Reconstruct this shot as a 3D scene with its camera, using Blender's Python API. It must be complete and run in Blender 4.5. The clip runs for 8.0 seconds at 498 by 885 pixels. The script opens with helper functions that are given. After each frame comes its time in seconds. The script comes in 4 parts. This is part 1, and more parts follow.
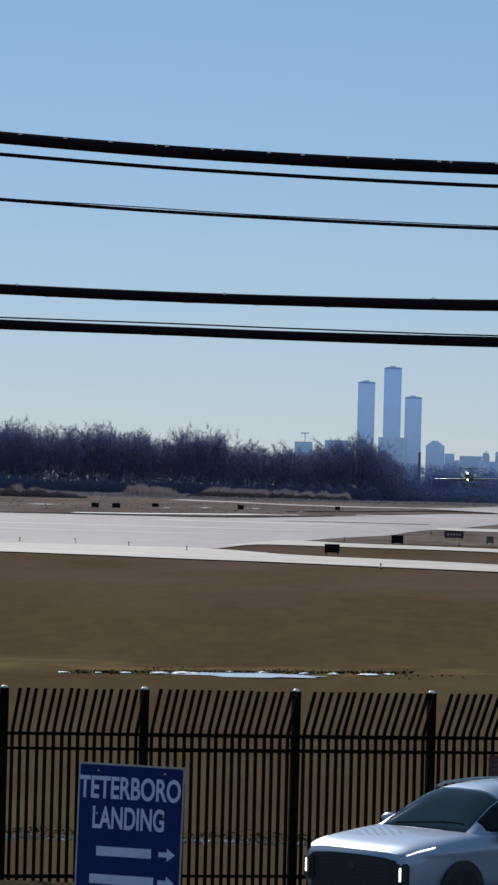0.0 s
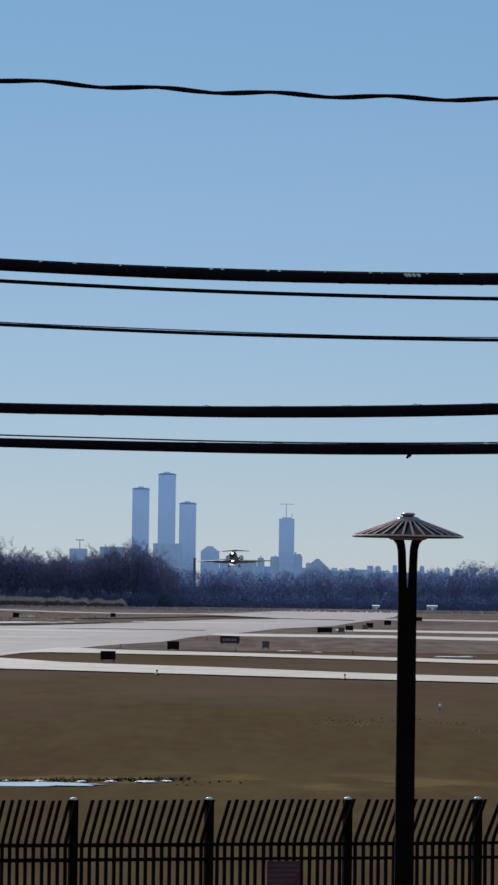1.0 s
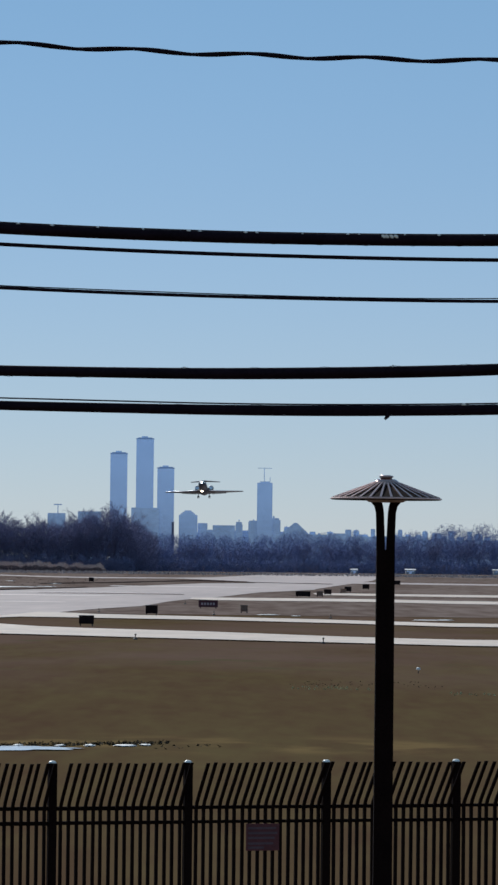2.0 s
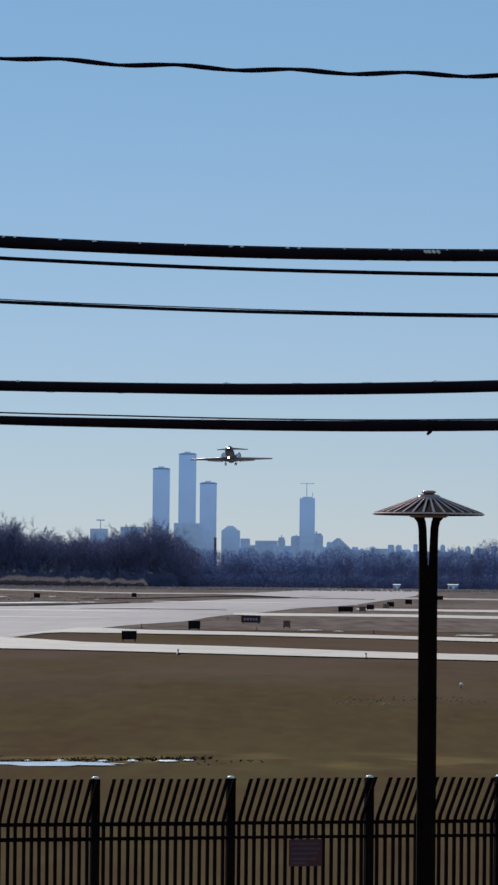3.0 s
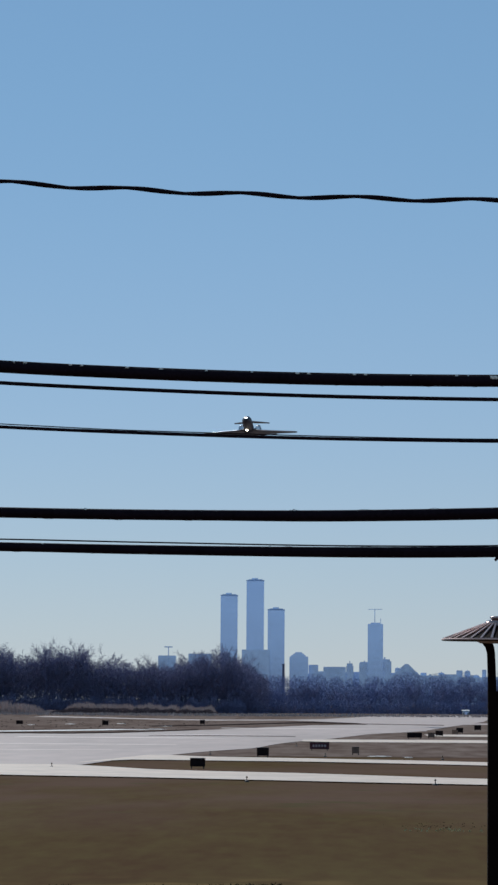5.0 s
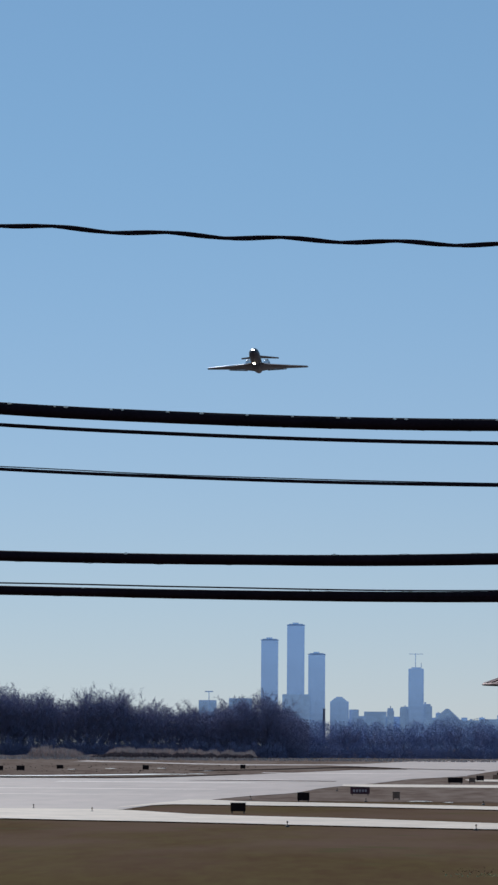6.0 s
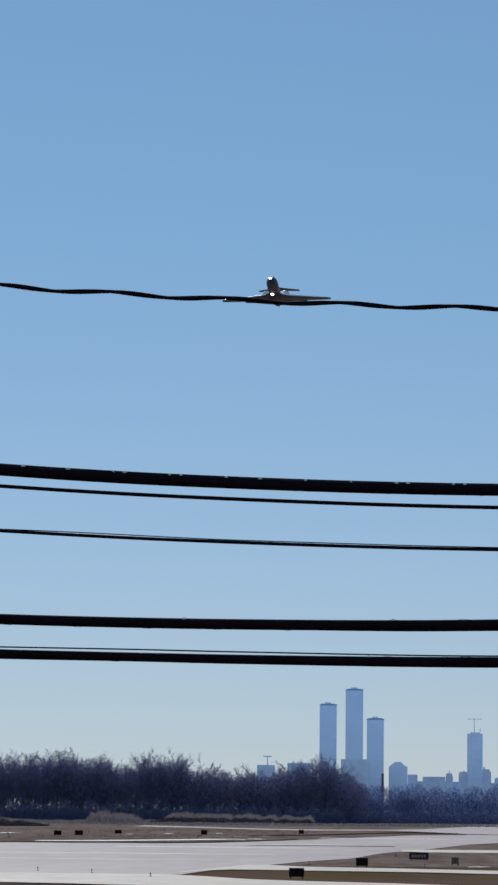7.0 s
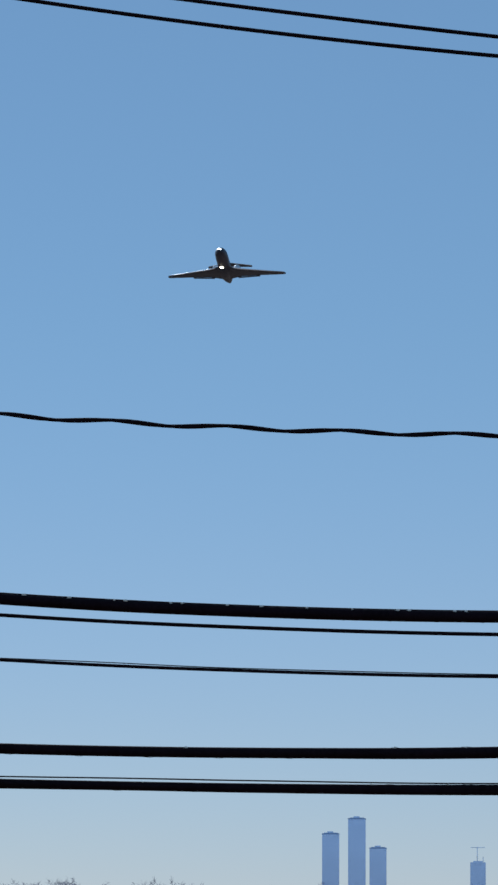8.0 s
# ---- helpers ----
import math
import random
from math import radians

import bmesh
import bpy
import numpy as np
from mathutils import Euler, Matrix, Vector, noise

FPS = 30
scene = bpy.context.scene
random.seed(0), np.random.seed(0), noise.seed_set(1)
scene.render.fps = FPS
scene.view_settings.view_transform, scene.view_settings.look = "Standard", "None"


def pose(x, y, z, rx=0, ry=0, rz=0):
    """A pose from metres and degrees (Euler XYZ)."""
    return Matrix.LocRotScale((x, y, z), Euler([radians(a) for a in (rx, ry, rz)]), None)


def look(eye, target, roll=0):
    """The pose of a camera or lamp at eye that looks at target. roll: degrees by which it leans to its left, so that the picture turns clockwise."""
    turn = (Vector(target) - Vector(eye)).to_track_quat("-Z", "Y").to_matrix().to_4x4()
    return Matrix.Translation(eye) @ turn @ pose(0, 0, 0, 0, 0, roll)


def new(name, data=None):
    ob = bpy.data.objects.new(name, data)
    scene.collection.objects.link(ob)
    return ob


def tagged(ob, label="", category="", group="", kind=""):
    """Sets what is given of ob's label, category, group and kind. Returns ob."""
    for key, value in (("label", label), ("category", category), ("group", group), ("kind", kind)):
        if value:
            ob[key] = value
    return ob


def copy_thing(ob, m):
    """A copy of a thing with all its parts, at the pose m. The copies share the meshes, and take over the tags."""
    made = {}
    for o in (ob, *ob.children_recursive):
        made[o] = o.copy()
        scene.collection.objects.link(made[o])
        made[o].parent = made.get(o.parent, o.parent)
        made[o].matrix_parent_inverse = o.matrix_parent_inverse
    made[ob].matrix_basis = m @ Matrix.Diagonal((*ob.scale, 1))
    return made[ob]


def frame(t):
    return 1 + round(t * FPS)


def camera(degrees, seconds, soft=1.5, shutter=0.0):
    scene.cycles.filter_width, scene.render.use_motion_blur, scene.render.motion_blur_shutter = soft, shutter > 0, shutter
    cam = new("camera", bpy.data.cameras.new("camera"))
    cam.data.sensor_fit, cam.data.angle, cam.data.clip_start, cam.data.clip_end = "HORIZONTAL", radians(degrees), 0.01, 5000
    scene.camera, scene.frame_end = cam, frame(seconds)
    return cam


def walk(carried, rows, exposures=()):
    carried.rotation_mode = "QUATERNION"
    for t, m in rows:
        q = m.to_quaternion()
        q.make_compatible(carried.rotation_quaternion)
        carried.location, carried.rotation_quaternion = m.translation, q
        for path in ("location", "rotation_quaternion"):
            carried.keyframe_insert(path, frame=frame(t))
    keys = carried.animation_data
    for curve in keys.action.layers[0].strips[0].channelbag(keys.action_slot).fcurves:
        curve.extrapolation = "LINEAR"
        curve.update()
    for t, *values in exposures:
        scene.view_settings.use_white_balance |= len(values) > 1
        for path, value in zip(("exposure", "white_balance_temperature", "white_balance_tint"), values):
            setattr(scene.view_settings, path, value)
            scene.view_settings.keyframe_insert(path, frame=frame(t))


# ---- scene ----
EYE = 5.5
cam = camera(7.5, 8.0, soft=2.6)
walk(cam, [
    (0, pose(0, 0, EYE, 90.5983, -1.4781, 3.4928)),
    (0.1, pose(0, 0, EYE, 90.9587, -1.4677, 2.7262)),
    (0.2, pose(0, 0, EYE, 91.2866, -1.4573, 2.2238)),
    (0.3, pose(0, 0, EYE, 91.5535, -1.4458, 1.7724)),
    (0.4, pose(0, 0, EYE, 91.7519, -1.2831, 1.4113)),
    (0.5, pose(0, 0, EYE + 0.004, 91.9209, -1.2727, 1.0878)),
    (1.0, pose(0, 0, EYE + 0.008, 92.2672, -0.7892, 0.1059)),
    (1.2, pose(0, 0, EYE + 0.008, 92.2614, -0.7813, -0.0940)),
    (2.3, pose(0, 0, EYE - 0.008, 91.6197, -0.6437, -0.2275)),
    (2.5, pose(0, 0, EYE - 0.008, 91.6701, -0.6497, -0.0189)),
    (3, pose(0, 0, EYE - 0.004, 91.9555, -0.5845, 0.4199)),
    (3.5, pose(0, 0, EYE, 92.2767, -0.4772, 0.4985)),
    (4, pose(0, 0, EYE, 92.8449, -0.3423, 0.5636)),
    (4.5, pose(0, 0, EYE, 93.4277, -0.3096, 0.9551)),
    (4.7, pose(0, 0, EYE, 93.5968, -0.3239, 1.1889)),
    (5.8, pose(0, 0, EYE, 94.4324, -0.3800, 1.8968)),
    (6, pose(0, 0, EYE, 94.5165, -0.3926, 2.0581)),
    (6.5, pose(0, 0, EYE, 94.7757, -0.2990, 2.5670)),
    (7, pose(0, 0, EYE + 0.003, 95.4835, -0.4645, 2.9363)),
    (7.5, pose(0, 0, EYE, 96.4567, -0.3100, 3.0037)),
    (8, pose(0, 0, EYE, 97.4202, -0.2194, 2.9753)),
], exposures=[(0, 0.0, 5950, 8.5), (0.2, -0.15, 5950, 8.5), (0.5, -0.14, 5950, 8.5), (1.0, -0.08, 5950, 8.5), (2.3, -0.03, 5950, 8.5), (3.7, -0.03, 5950, 8.5), (4.5, -0.13, 5950, 8.5), (6.0, -0.05, 5950, 8.5), (6.5, -0.05, 5950, 8.5), (8, -0.13, 5750, 8)])

# ---- world and sun ----
SUN_EL, SUN_AZ = 34.0, -24.0          # degrees; azimuth from straight ahead, clockwise
world = bpy.data.worlds.new("world")
scene.world = world
world.use_nodes = True
wn = world.node_tree.nodes
sky = wn.new("ShaderNodeTexSky")
sky.sky_type = 'NISHITA'
sky.sun_disc = False
sky.sun_elevation = radians(SUN_EL)
sky.sun_rotation = radians(SUN_AZ)
sky.altitude = 1500
sky.air_density, sky.dust_density, sky.ozone_density = 1.0, 0.0, 3.2
wn["Background"].inputs["Strength"].default_value = 0.06
haze = wn.new("ShaderNodeMix")          # thin even winter haze over the whole sky
haze.data_type = 'RGBA'
haze.inputs[0].default_value = 0.30
coord = wn.new("ShaderNodeTexCoord")     # the haze is greyer low over the horizon, clearer blue above it
split = wn.new("ShaderNodeSeparateXYZ")
world.node_tree.links.new(coord.outputs["Generated"], split.inputs[0])
clear = wn.new("ShaderNodeMix")
clear.data_type = 'RGBA'
height = wn.new("ShaderNodeMapRange")
height.interpolation_type = 'SMOOTHSTEP'
height.inputs["From Max"].default_value = 0.17
clear.inputs[6].default_value = (7.3, 8.1, 12.5, 1)
clear.inputs[7].default_value = (5.2, 9.05, 12.4, 1)
world.node_tree.links.new(split.outputs[2], height.inputs[0])
world.node_tree.links.new(height.outputs[0], clear.inputs[0])
world.node_tree.links.new(clear.outputs[2], haze.inputs[7])
world.node_tree.links.new(sky.outputs[0], haze.inputs[6])
world.node_tree.links.new(haze.outputs[2], wn["Background"].inputs["Color"])
sun_data = bpy.data.lights.new("sun", 'SUN')
sun_data.energy, sun_data.angle, sun_data.color = 3.4, radians(0.53), (1.0, 0.94, 0.85)
sun = new("sun", sun_data)
_el, _az = radians(SUN_EL), radians(SUN_AZ)
sun.matrix_world = look((0, 0, 60), (-60 * math.sin(_az) * math.cos(_el), -60 * math.cos(_az) * math.cos(_el), 60 - 60 * math.sin(_el)))


# ---- materials ----
def mat(name, color, rough=0.7, metal=0.0, var=0.25, scale=3.0, bump=0.0, spec=0.5, tint=None, fine=None, coat=0.0, stretch=None):
    """A principled material with two scales of variation in colour and roughness, and a fine relief."""
    m = bpy.data.materials.new(name)
    m.use_nodes = True
    nt = m.node_tree
    b = nt.nodes["Principled BSDF"]
    tc = nt.nodes.new("ShaderNodeTexCoord")
    big = nt.nodes.new("ShaderNodeTexNoise")
    big.inputs["Scale"].default_value = scale
    big.inputs["Detail"].default_value = 4
    small = nt.nodes.new("ShaderNodeTexNoise")
    small.inputs["Scale"].default_value = fine or scale * 12
    small.inputs["Detail"].default_value = 3
    place = tc.outputs["Object"]
    if stretch:
        mp = nt.nodes.new("ShaderNodeMapping")
        mp.inputs["Scale"].default_value = stretch
        nt.links.new(place, mp.inputs["Vector"])
        place = mp.outputs["Vector"]
    for n in (big, small):
        nt.links.new(place, n.inputs["Vector"])
    mixf = nt.nodes.new("ShaderNodeMath")
    mixf.operation = 'MULTIPLY_ADD'
    nt.links.new(small.outputs["Fac"], mixf.inputs[0])
    mixf.inputs[1].default_value = 0.5
    half = nt.nodes.new("ShaderNodeMath")
    half.operation = 'MULTIPLY'
    half.inputs[1].default_value = 0.5
    nt.links.new(big.outputs["Fac"], half.inputs[0])
    nt.links.new(half.outputs[0], mixf.inputs[2])
    ramp = nt.nodes.new("ShaderNodeValToRGB")
    c = Vector(color)
    lo = c * (1 - var)
    hi = (Vector(tint) if tint else c) * (1 + var)
    ramp.color_ramp.elements[0].position, ramp.color_ramp.elements[1].position = 0.35, 0.65
    ramp.color_ramp.elements[0].color = (*lo, 1)
    ramp.color_ramp.elements[1].color = (*[min(1, v) for v in hi], 1)
    nt.links.new(mixf.outputs[0], ramp.inputs["Fac"])
    nt.links.new(ramp.outputs["Color"], b.inputs["Base Color"])
    b.inputs["Roughness"].default_value = rough
    b.inputs["Metallic"].default_value = metal
    b.inputs["Specular IOR Level"].default_value = spec
    b.inputs["Coat Weight"].default_value = coat
    b.inputs["Coat Roughness"].default_value = 0.06
    if bump:
        bp = nt.nodes.new("ShaderNodeBump")
        bp.inputs["Strength"].default_value = bump
        bp.inputs["Distance"].default_value = 0.02
        nt.links.new(small.outputs["Fac"], bp.inputs["Height"])
        nt.links.new(bp.outputs["Normal"], b.inputs["Normal"])
    return m


def glow(name, color, strength):
    m = bpy.data.materials.new(name)
    m.use_nodes = True
    b = m.node_tree.nodes["Principled BSDF"]
    b.inputs["Base Color"].default_value = (*color, 1)
    b.inputs["Emission Color"].default_value = (*color, 1)
    b.inputs["Emission Strength"].default_value = strength
    return m


def grass_zones(m):
    """Paler, greyer turf towards the taxiways and straw-yellow patches along the wet hollow."""
    nt = m.node_tree
    b = nt.nodes["Principled BSDF"]
    base = b.inputs["Base Color"].links[0].from_socket
    tc = nt.nodes.new("ShaderNodeTexCoord")
    sp = nt.nodes.new("ShaderNodeSeparateXYZ")
    nt.links.new(tc.outputs["Object"], sp.inputs[0])
    def ramp(a, c, top):
        r = nt.nodes.new("ShaderNodeMapRange")
        r.interpolation_type = 'SMOOTHSTEP'
        r.inputs["From Min"].default_value, r.inputs["From Max"].default_value, r.inputs["To Max"].default_value = a, c, top
        return r
    def patches(scale, stretch, lo, hi):
        mp = nt.nodes.new("ShaderNodeMapping")
        mp.inputs["Scale"].default_value = stretch
        nt.links.new(tc.outputs["Object"], mp.inputs["Vector"])
        n = nt.nodes.new("ShaderNodeTexNoise")
        n.inputs["Scale"].default_value = scale
        n.inputs["Detail"].default_value = 5
        nt.links.new(mp.outputs["Vector"], n.inputs["Vector"])
        r = ramp(lo, hi, 1.0)
        nt.links.new(n.outputs["Fac"], r.inputs[0])
        return r.outputs[0]
    def times(a, c):
        q = nt.nodes.new("ShaderNodeMath")
        q.operation = 'MULTIPLY'
        nt.links.new(a, q.inputs[0])
        nt.links.new(c, q.inputs[1])
        return q.outputs[0]
    def blend(old, fac, color):
        q = nt.nodes.new("ShaderNodeMix")
        q.data_type = 'RGBA'
        nt.links.new(fac, q.inputs[0])
        nt.links.new(old, q.inputs[6])
        q.inputs[7].default_value = (*color, 1)
        return q.outputs[2]
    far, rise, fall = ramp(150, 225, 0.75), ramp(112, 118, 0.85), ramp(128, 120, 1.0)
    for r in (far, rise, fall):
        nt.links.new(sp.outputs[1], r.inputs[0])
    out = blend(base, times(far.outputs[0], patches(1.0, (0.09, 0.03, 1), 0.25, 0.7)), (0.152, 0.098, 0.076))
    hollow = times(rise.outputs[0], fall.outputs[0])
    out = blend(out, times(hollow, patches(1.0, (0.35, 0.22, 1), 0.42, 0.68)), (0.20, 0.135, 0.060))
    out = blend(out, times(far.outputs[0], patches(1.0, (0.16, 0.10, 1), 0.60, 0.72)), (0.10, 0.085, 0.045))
    nt.links.new(out, b.inputs["Base Color"])
    return m


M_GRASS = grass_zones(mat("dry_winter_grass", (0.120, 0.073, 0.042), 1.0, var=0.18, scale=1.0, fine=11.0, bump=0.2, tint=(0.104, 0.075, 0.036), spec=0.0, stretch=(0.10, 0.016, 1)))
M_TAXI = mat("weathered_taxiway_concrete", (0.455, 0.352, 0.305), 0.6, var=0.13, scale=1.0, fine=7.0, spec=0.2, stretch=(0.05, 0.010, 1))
# paler copy of M_TAXI with the low sun's glare put into its colour
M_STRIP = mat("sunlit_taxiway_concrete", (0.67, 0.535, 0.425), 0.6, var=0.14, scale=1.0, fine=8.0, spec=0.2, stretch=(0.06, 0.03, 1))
M_SLAB = mat("pale_band_concrete", (0.68, 0.565, 0.495), 0.6, var=0.15, scale=1.0, fine=6.0, spec=0.2, stretch=(0.08, 0.02, 1))
M_ROAD = mat("road_asphalt", (0.055, 0.055, 0.058), 0.85, var=0.3, scale=0.4, fine=30, bump=0.2)
M_CURB = mat("kerb_concrete", (0.35, 0.34, 0.32), 0.8, var=0.2, scale=1.5, bump=0.2)
M_FIELD = mat("pale_dormant_turf", (0.172, 0.118, 0.094), 1.0, var=0.26, scale=1.0, fine=8.0, spec=0.0, tint=(0.198, 0.152, 0.128), stretch=(0.05, 0.006, 1))
M_BERM = mat("tall_dry_reed", (0.50, 0.39, 0.35), 0.95, var=0.3, scale=0.25, fine=2.0, spec=0.1)
# bark and twigs carry the blue of distance haze in their base colour
M_BARK = mat("haze_blue_bark", (0.165, 0.172, 0.265), 0.95, var=0.15, scale=0.2, spec=0.0)
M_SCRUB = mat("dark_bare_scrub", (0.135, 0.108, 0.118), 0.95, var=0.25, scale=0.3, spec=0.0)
M_TWIG = mat("haze_blue_twigs", (0.220, 0.220, 0.345), 0.95, var=0.13, scale=0.08, fine=0.6, spec=0.0)
M_FARTWIG = mat("haze_blue_far_twigs", (0.205, 0.238, 0.415), 0.95, var=0.2, scale=0.05, fine=0.5, spec=0.0)
# tower and city colours hold the pale blue of the haze before them
M_TOWER = mat("haze_blue_tower_glass", (0.43, 0.57, 0.86), 0.14, 0.9, var=0.07, scale=0.03, fine=0.25)
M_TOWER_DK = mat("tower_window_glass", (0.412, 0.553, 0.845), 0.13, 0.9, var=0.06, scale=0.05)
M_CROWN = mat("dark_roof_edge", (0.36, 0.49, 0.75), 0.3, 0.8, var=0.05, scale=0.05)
M_CITY = mat("haze_blue_city_masonry", (0.52, 0.65, 0.91), 0.2, 0.85, var=0.14, scale=0.03, fine=0.2, spec=0.2)
M_CABLE = mat("black_cable_sheath", (0.016, 0.008, 0.012), 0.55, var=0.35, scale=4, fine=60, bump=0.1, spec=0.05)
M_FENCE = mat("black_painted_steel", (0.014, 0.0065, 0.005), 0.7, var=0.3, scale=3, fine=40, bump=0.05, spec=0.02)
# near-white puts the sun on the post tops into the colour; clips share it
M_CAP = mat("sun_white_cap", (0.95, 0.85, 0.74), 0.35, 0.0, var=0.12, scale=9)
M_LAMP = mat("bronze_painted_metal", (0.012, 0.006, 0.005), 0.75, 0.0, var=0.3, scale=4, fine=50, bump=0.05, spec=0.02)
M_DISC = mat("lamp_shade_metal", (0.50, 0.35, 0.31), 0.30, 0.85, var=0.25, scale=5, fine=60)
M_POLISH = mat("polished_lamp_metal", (0.50, 0.32, 0.27), 0.10, 1.0, var=0.12, scale=6)
M_BLUE = mat("blue_sign_face", (0.004, 0.018, 0.120), 0.5, var=0.15, scale=2, fine=25, spec=0.25)
M_LETTER = mat("white_sign_letters", (0.64, 0.62, 0.80), 0.6, var=0.12, scale=4, spec=0.2)
M_GALV = mat("galvanised_steel", (0.38, 0.39, 0.4), 0.4, 0.8, var=0.2, scale=6)
M_RED = mat("faded_red_sign", (0.13, 0.022, 0.020), 0.6, var=0.3, scale=4, fine=30)
M_REDBAR = mat("faded_pale_lettering", (0.12, 0.06, 0.065), 0.6, var=0.3, scale=6)
M_BLACK = mat("black_sign_panel", (0.016, 0.009, 0.009), 0.7, var=0.3, scale=2, spec=0.1)
M_GRIT = mat("pale_roadside_grit", (0.40, 0.34, 0.30), 0.95, var=0.4, scale=2.2, fine=16, spec=0.0, tint=(0.62, 0.58, 0.55))
M_MAROON = mat("dark_red_sign_panel", (0.07, 0.012, 0.02), 0.6, var=0.25, scale=2)
M_PALE = mat("pale_sign_lettering", (0.4, 0.3, 0.3), 0.6, var=0.2, scale=3)
M_WHITE = mat("white_car_paint", (0.35, 0.37, 0.46), 0.46, 0.7, var=0.03, scale=1, coat=1.0)
M_GREY = mat("grey_plastic_mesh", (0.02, 0.02, 0.022), 0.45, var=0.2, scale=5)
M_CARGLASS = mat("tinted_car_glass", (0.012, 0.016, 0.018), 0.02, var=0.2, scale=2, spec=0.5)
M_PRIVACY = mat("dark_privacy_glass", (0.004, 0.005, 0.008), 0.06, var=0.2, scale=2, spec=0.12)
M_TRIM = mat("black_plastic_trim", (0.015, 0.015, 0.016), 0.5, var=0.2, scale=5)
M_TYRE = mat("tyre_rubber", (0.018, 0.018, 0.018), 0.85, var=0.2, scale=8)
M_HEADLAMP = glow("lit_running_light", (1.0, 0.96, 0.90), 2.2)
M_TAIL = mat("red_tail_lens", (0.25, 0.01, 0.012), 0.15, var=0.1, scale=8, coat=1.0)
# the backlit airframe's shade is put into this dark colour, all over
M_JETSHADE = mat("shaded_aircraft_paint", (0.017, 0.020, 0.036), 0.5, var=0.2, scale=0.6, coat=0.1)
M_METAL = mat("bare_leading_edge_metal", (0.9, 0.9, 0.92), 0.42, 1.0, var=0.05, scale=2)
M_JETGLASS = mat("cockpit_glass", (0.02, 0.025, 0.03), 0.05, spec=0.9, coat=0.8)
M_LANDING = glow("landing_light_lens", (1.0, 0.86, 0.62), 14.0)
# emission that imitates the glint of the cockpit windscreen
M_NOSEGLINT = glow("nose_glint_glow", (0.95, 1.0, 1.0), 9.0)
# whitish base colour adds to the water's reflection of the pale sky
M_WATER = mat("sky_pale_water", (0.72, 0.69, 0.66), 0.2, var=0.2, scale=0.4, spec=0.5)
M_SNOW = mat("old_snow_and_ice", (0.90, 0.84, 0.77), 0.6, var=0.14, scale=0.8, fine=8, bump=0.3)
M_TUFT = mat("dark_wet_weeds", (0.03, 0.024, 0.015), 0.95, var=0.4, scale=1.0, spec=0.1)
M_FAR = mat("far_building_wall", (0.3, 0.32, 0.36), 0.8, var=0.2, scale=0.05)
M_TURF = mat("yellowed_turf", (0.15, 0.105, 0.052), 1.0, var=0.25, scale=0.3, fine=3.0, spec=0.0, tint=(0.15, 0.12, 0.06))
M_STRAW = mat("dry_straw", (0.55, 0.45, 0.22), 0.9, var=0.2, scale=0.5, spec=0.1)
M_TAN = mat("weathered_tan_cabinet", (0.17, 0.105, 0.075), 0.8, var=0.25, scale=2)
M_DARKTURF = mat("dark_wet_turf", (0.04, 0.03, 0.028), 1.0, var=0.3, scale=0.05, fine=0.5, spec=0.0)
M_YELLOW = mat("edge_light_amber", (0.12, 0.08, 0.04), 0.4, var=0.1, scale=10)


# ---- mesh helpers ----
def finish(bm, name, material, smooth=False):
    me = bpy.data.meshes.new(name)
    bm.normal_update()
    bm.to_mesh(me)
    bm.free()
    if material:
        me.materials.append(material)
    if smooth:
        for p in me.polygons:
            p.use_smooth = True
    return me


def thing(name, label, category, group="", m=None):
    ob = tagged(new(name), label, category, group)
    if m is not None:
        ob.matrix_world = m
    return ob


def part(name, bm, material, parent, label="", smooth=False):
    ob = new(name, finish(bm, name, material, smooth))
    ob.parent = parent
    if label:
        ob["label"] = label
    return ob


def raw(name, verts, faces, material):
    me = bpy.data.meshes.new(name)
    me.from_pydata(verts, [], faces)
    me.materials.append(material)
    me.update()
    return me


def bm_box(bm, x0, x1, y0, y1, z0, z1, bevel=0.0):
    vs = [bm.verts.new((x, y, z)) for x in (x0, x1) for y in (y0, y1) for z in (z0, z1)]
    idx = ((0, 1, 3, 2), (4, 6, 7, 5), (0, 4, 5, 1), (2, 3, 7, 6), (0, 2, 6, 4), (1, 5, 7, 3))
    fs = [bm.faces.new([vs[i] for i in q]) for q in idx]
    if bevel:
        es = list({e for f in fs for e in f.edges})
        bmesh.ops.bevel(bm, geom=es, offset=bevel, segments=2, affect='EDGES')
    return bm


def box(x0, x1, y0, y1, z0, z1, bevel=0.0):
    return bm_box(bmesh.new(), x0, x1, y0, y1, z0, z1, bevel)


def bm_tube(bm, pts, radii, n=8, caps=True):
    """A tube along pts with a radius each."""
    rings = []
    pts = [Vector(p) for p in pts]
    for i, p in enumerate(pts):
        d = (pts[min(i + 1, len(pts) - 1)] - pts[max(i - 1, 0)]).normalized()
        up = Vector((0, 0, 1)) if abs(d.z) < 0.9 else Vector((0, 1, 0))
        a = d.cross(up).normalized()
        b = a.cross(d)
        rings.append([bm.verts.new(p + radii[i] * (math.cos(2 * math.pi * k / n) * a + math.sin(2 * math.pi * k / n) * b)) for k in range(n)])
    for r0, r1 in zip(rings, rings[1:]):
        for k in range(n):
            bm.faces.new((r0[k], r0[(k + 1) % n], r1[(k + 1) % n], r1[k]))
    if caps:
        bm.faces.new(rings[0][::-1])
        bm.faces.new(rings[-1])
    return bm


def tube(pts, radii, n=8, caps=True):
    return bm_tube(bmesh.new(), pts, radii if hasattr(radii, "__len__") else [radii] * len(pts), n, caps)


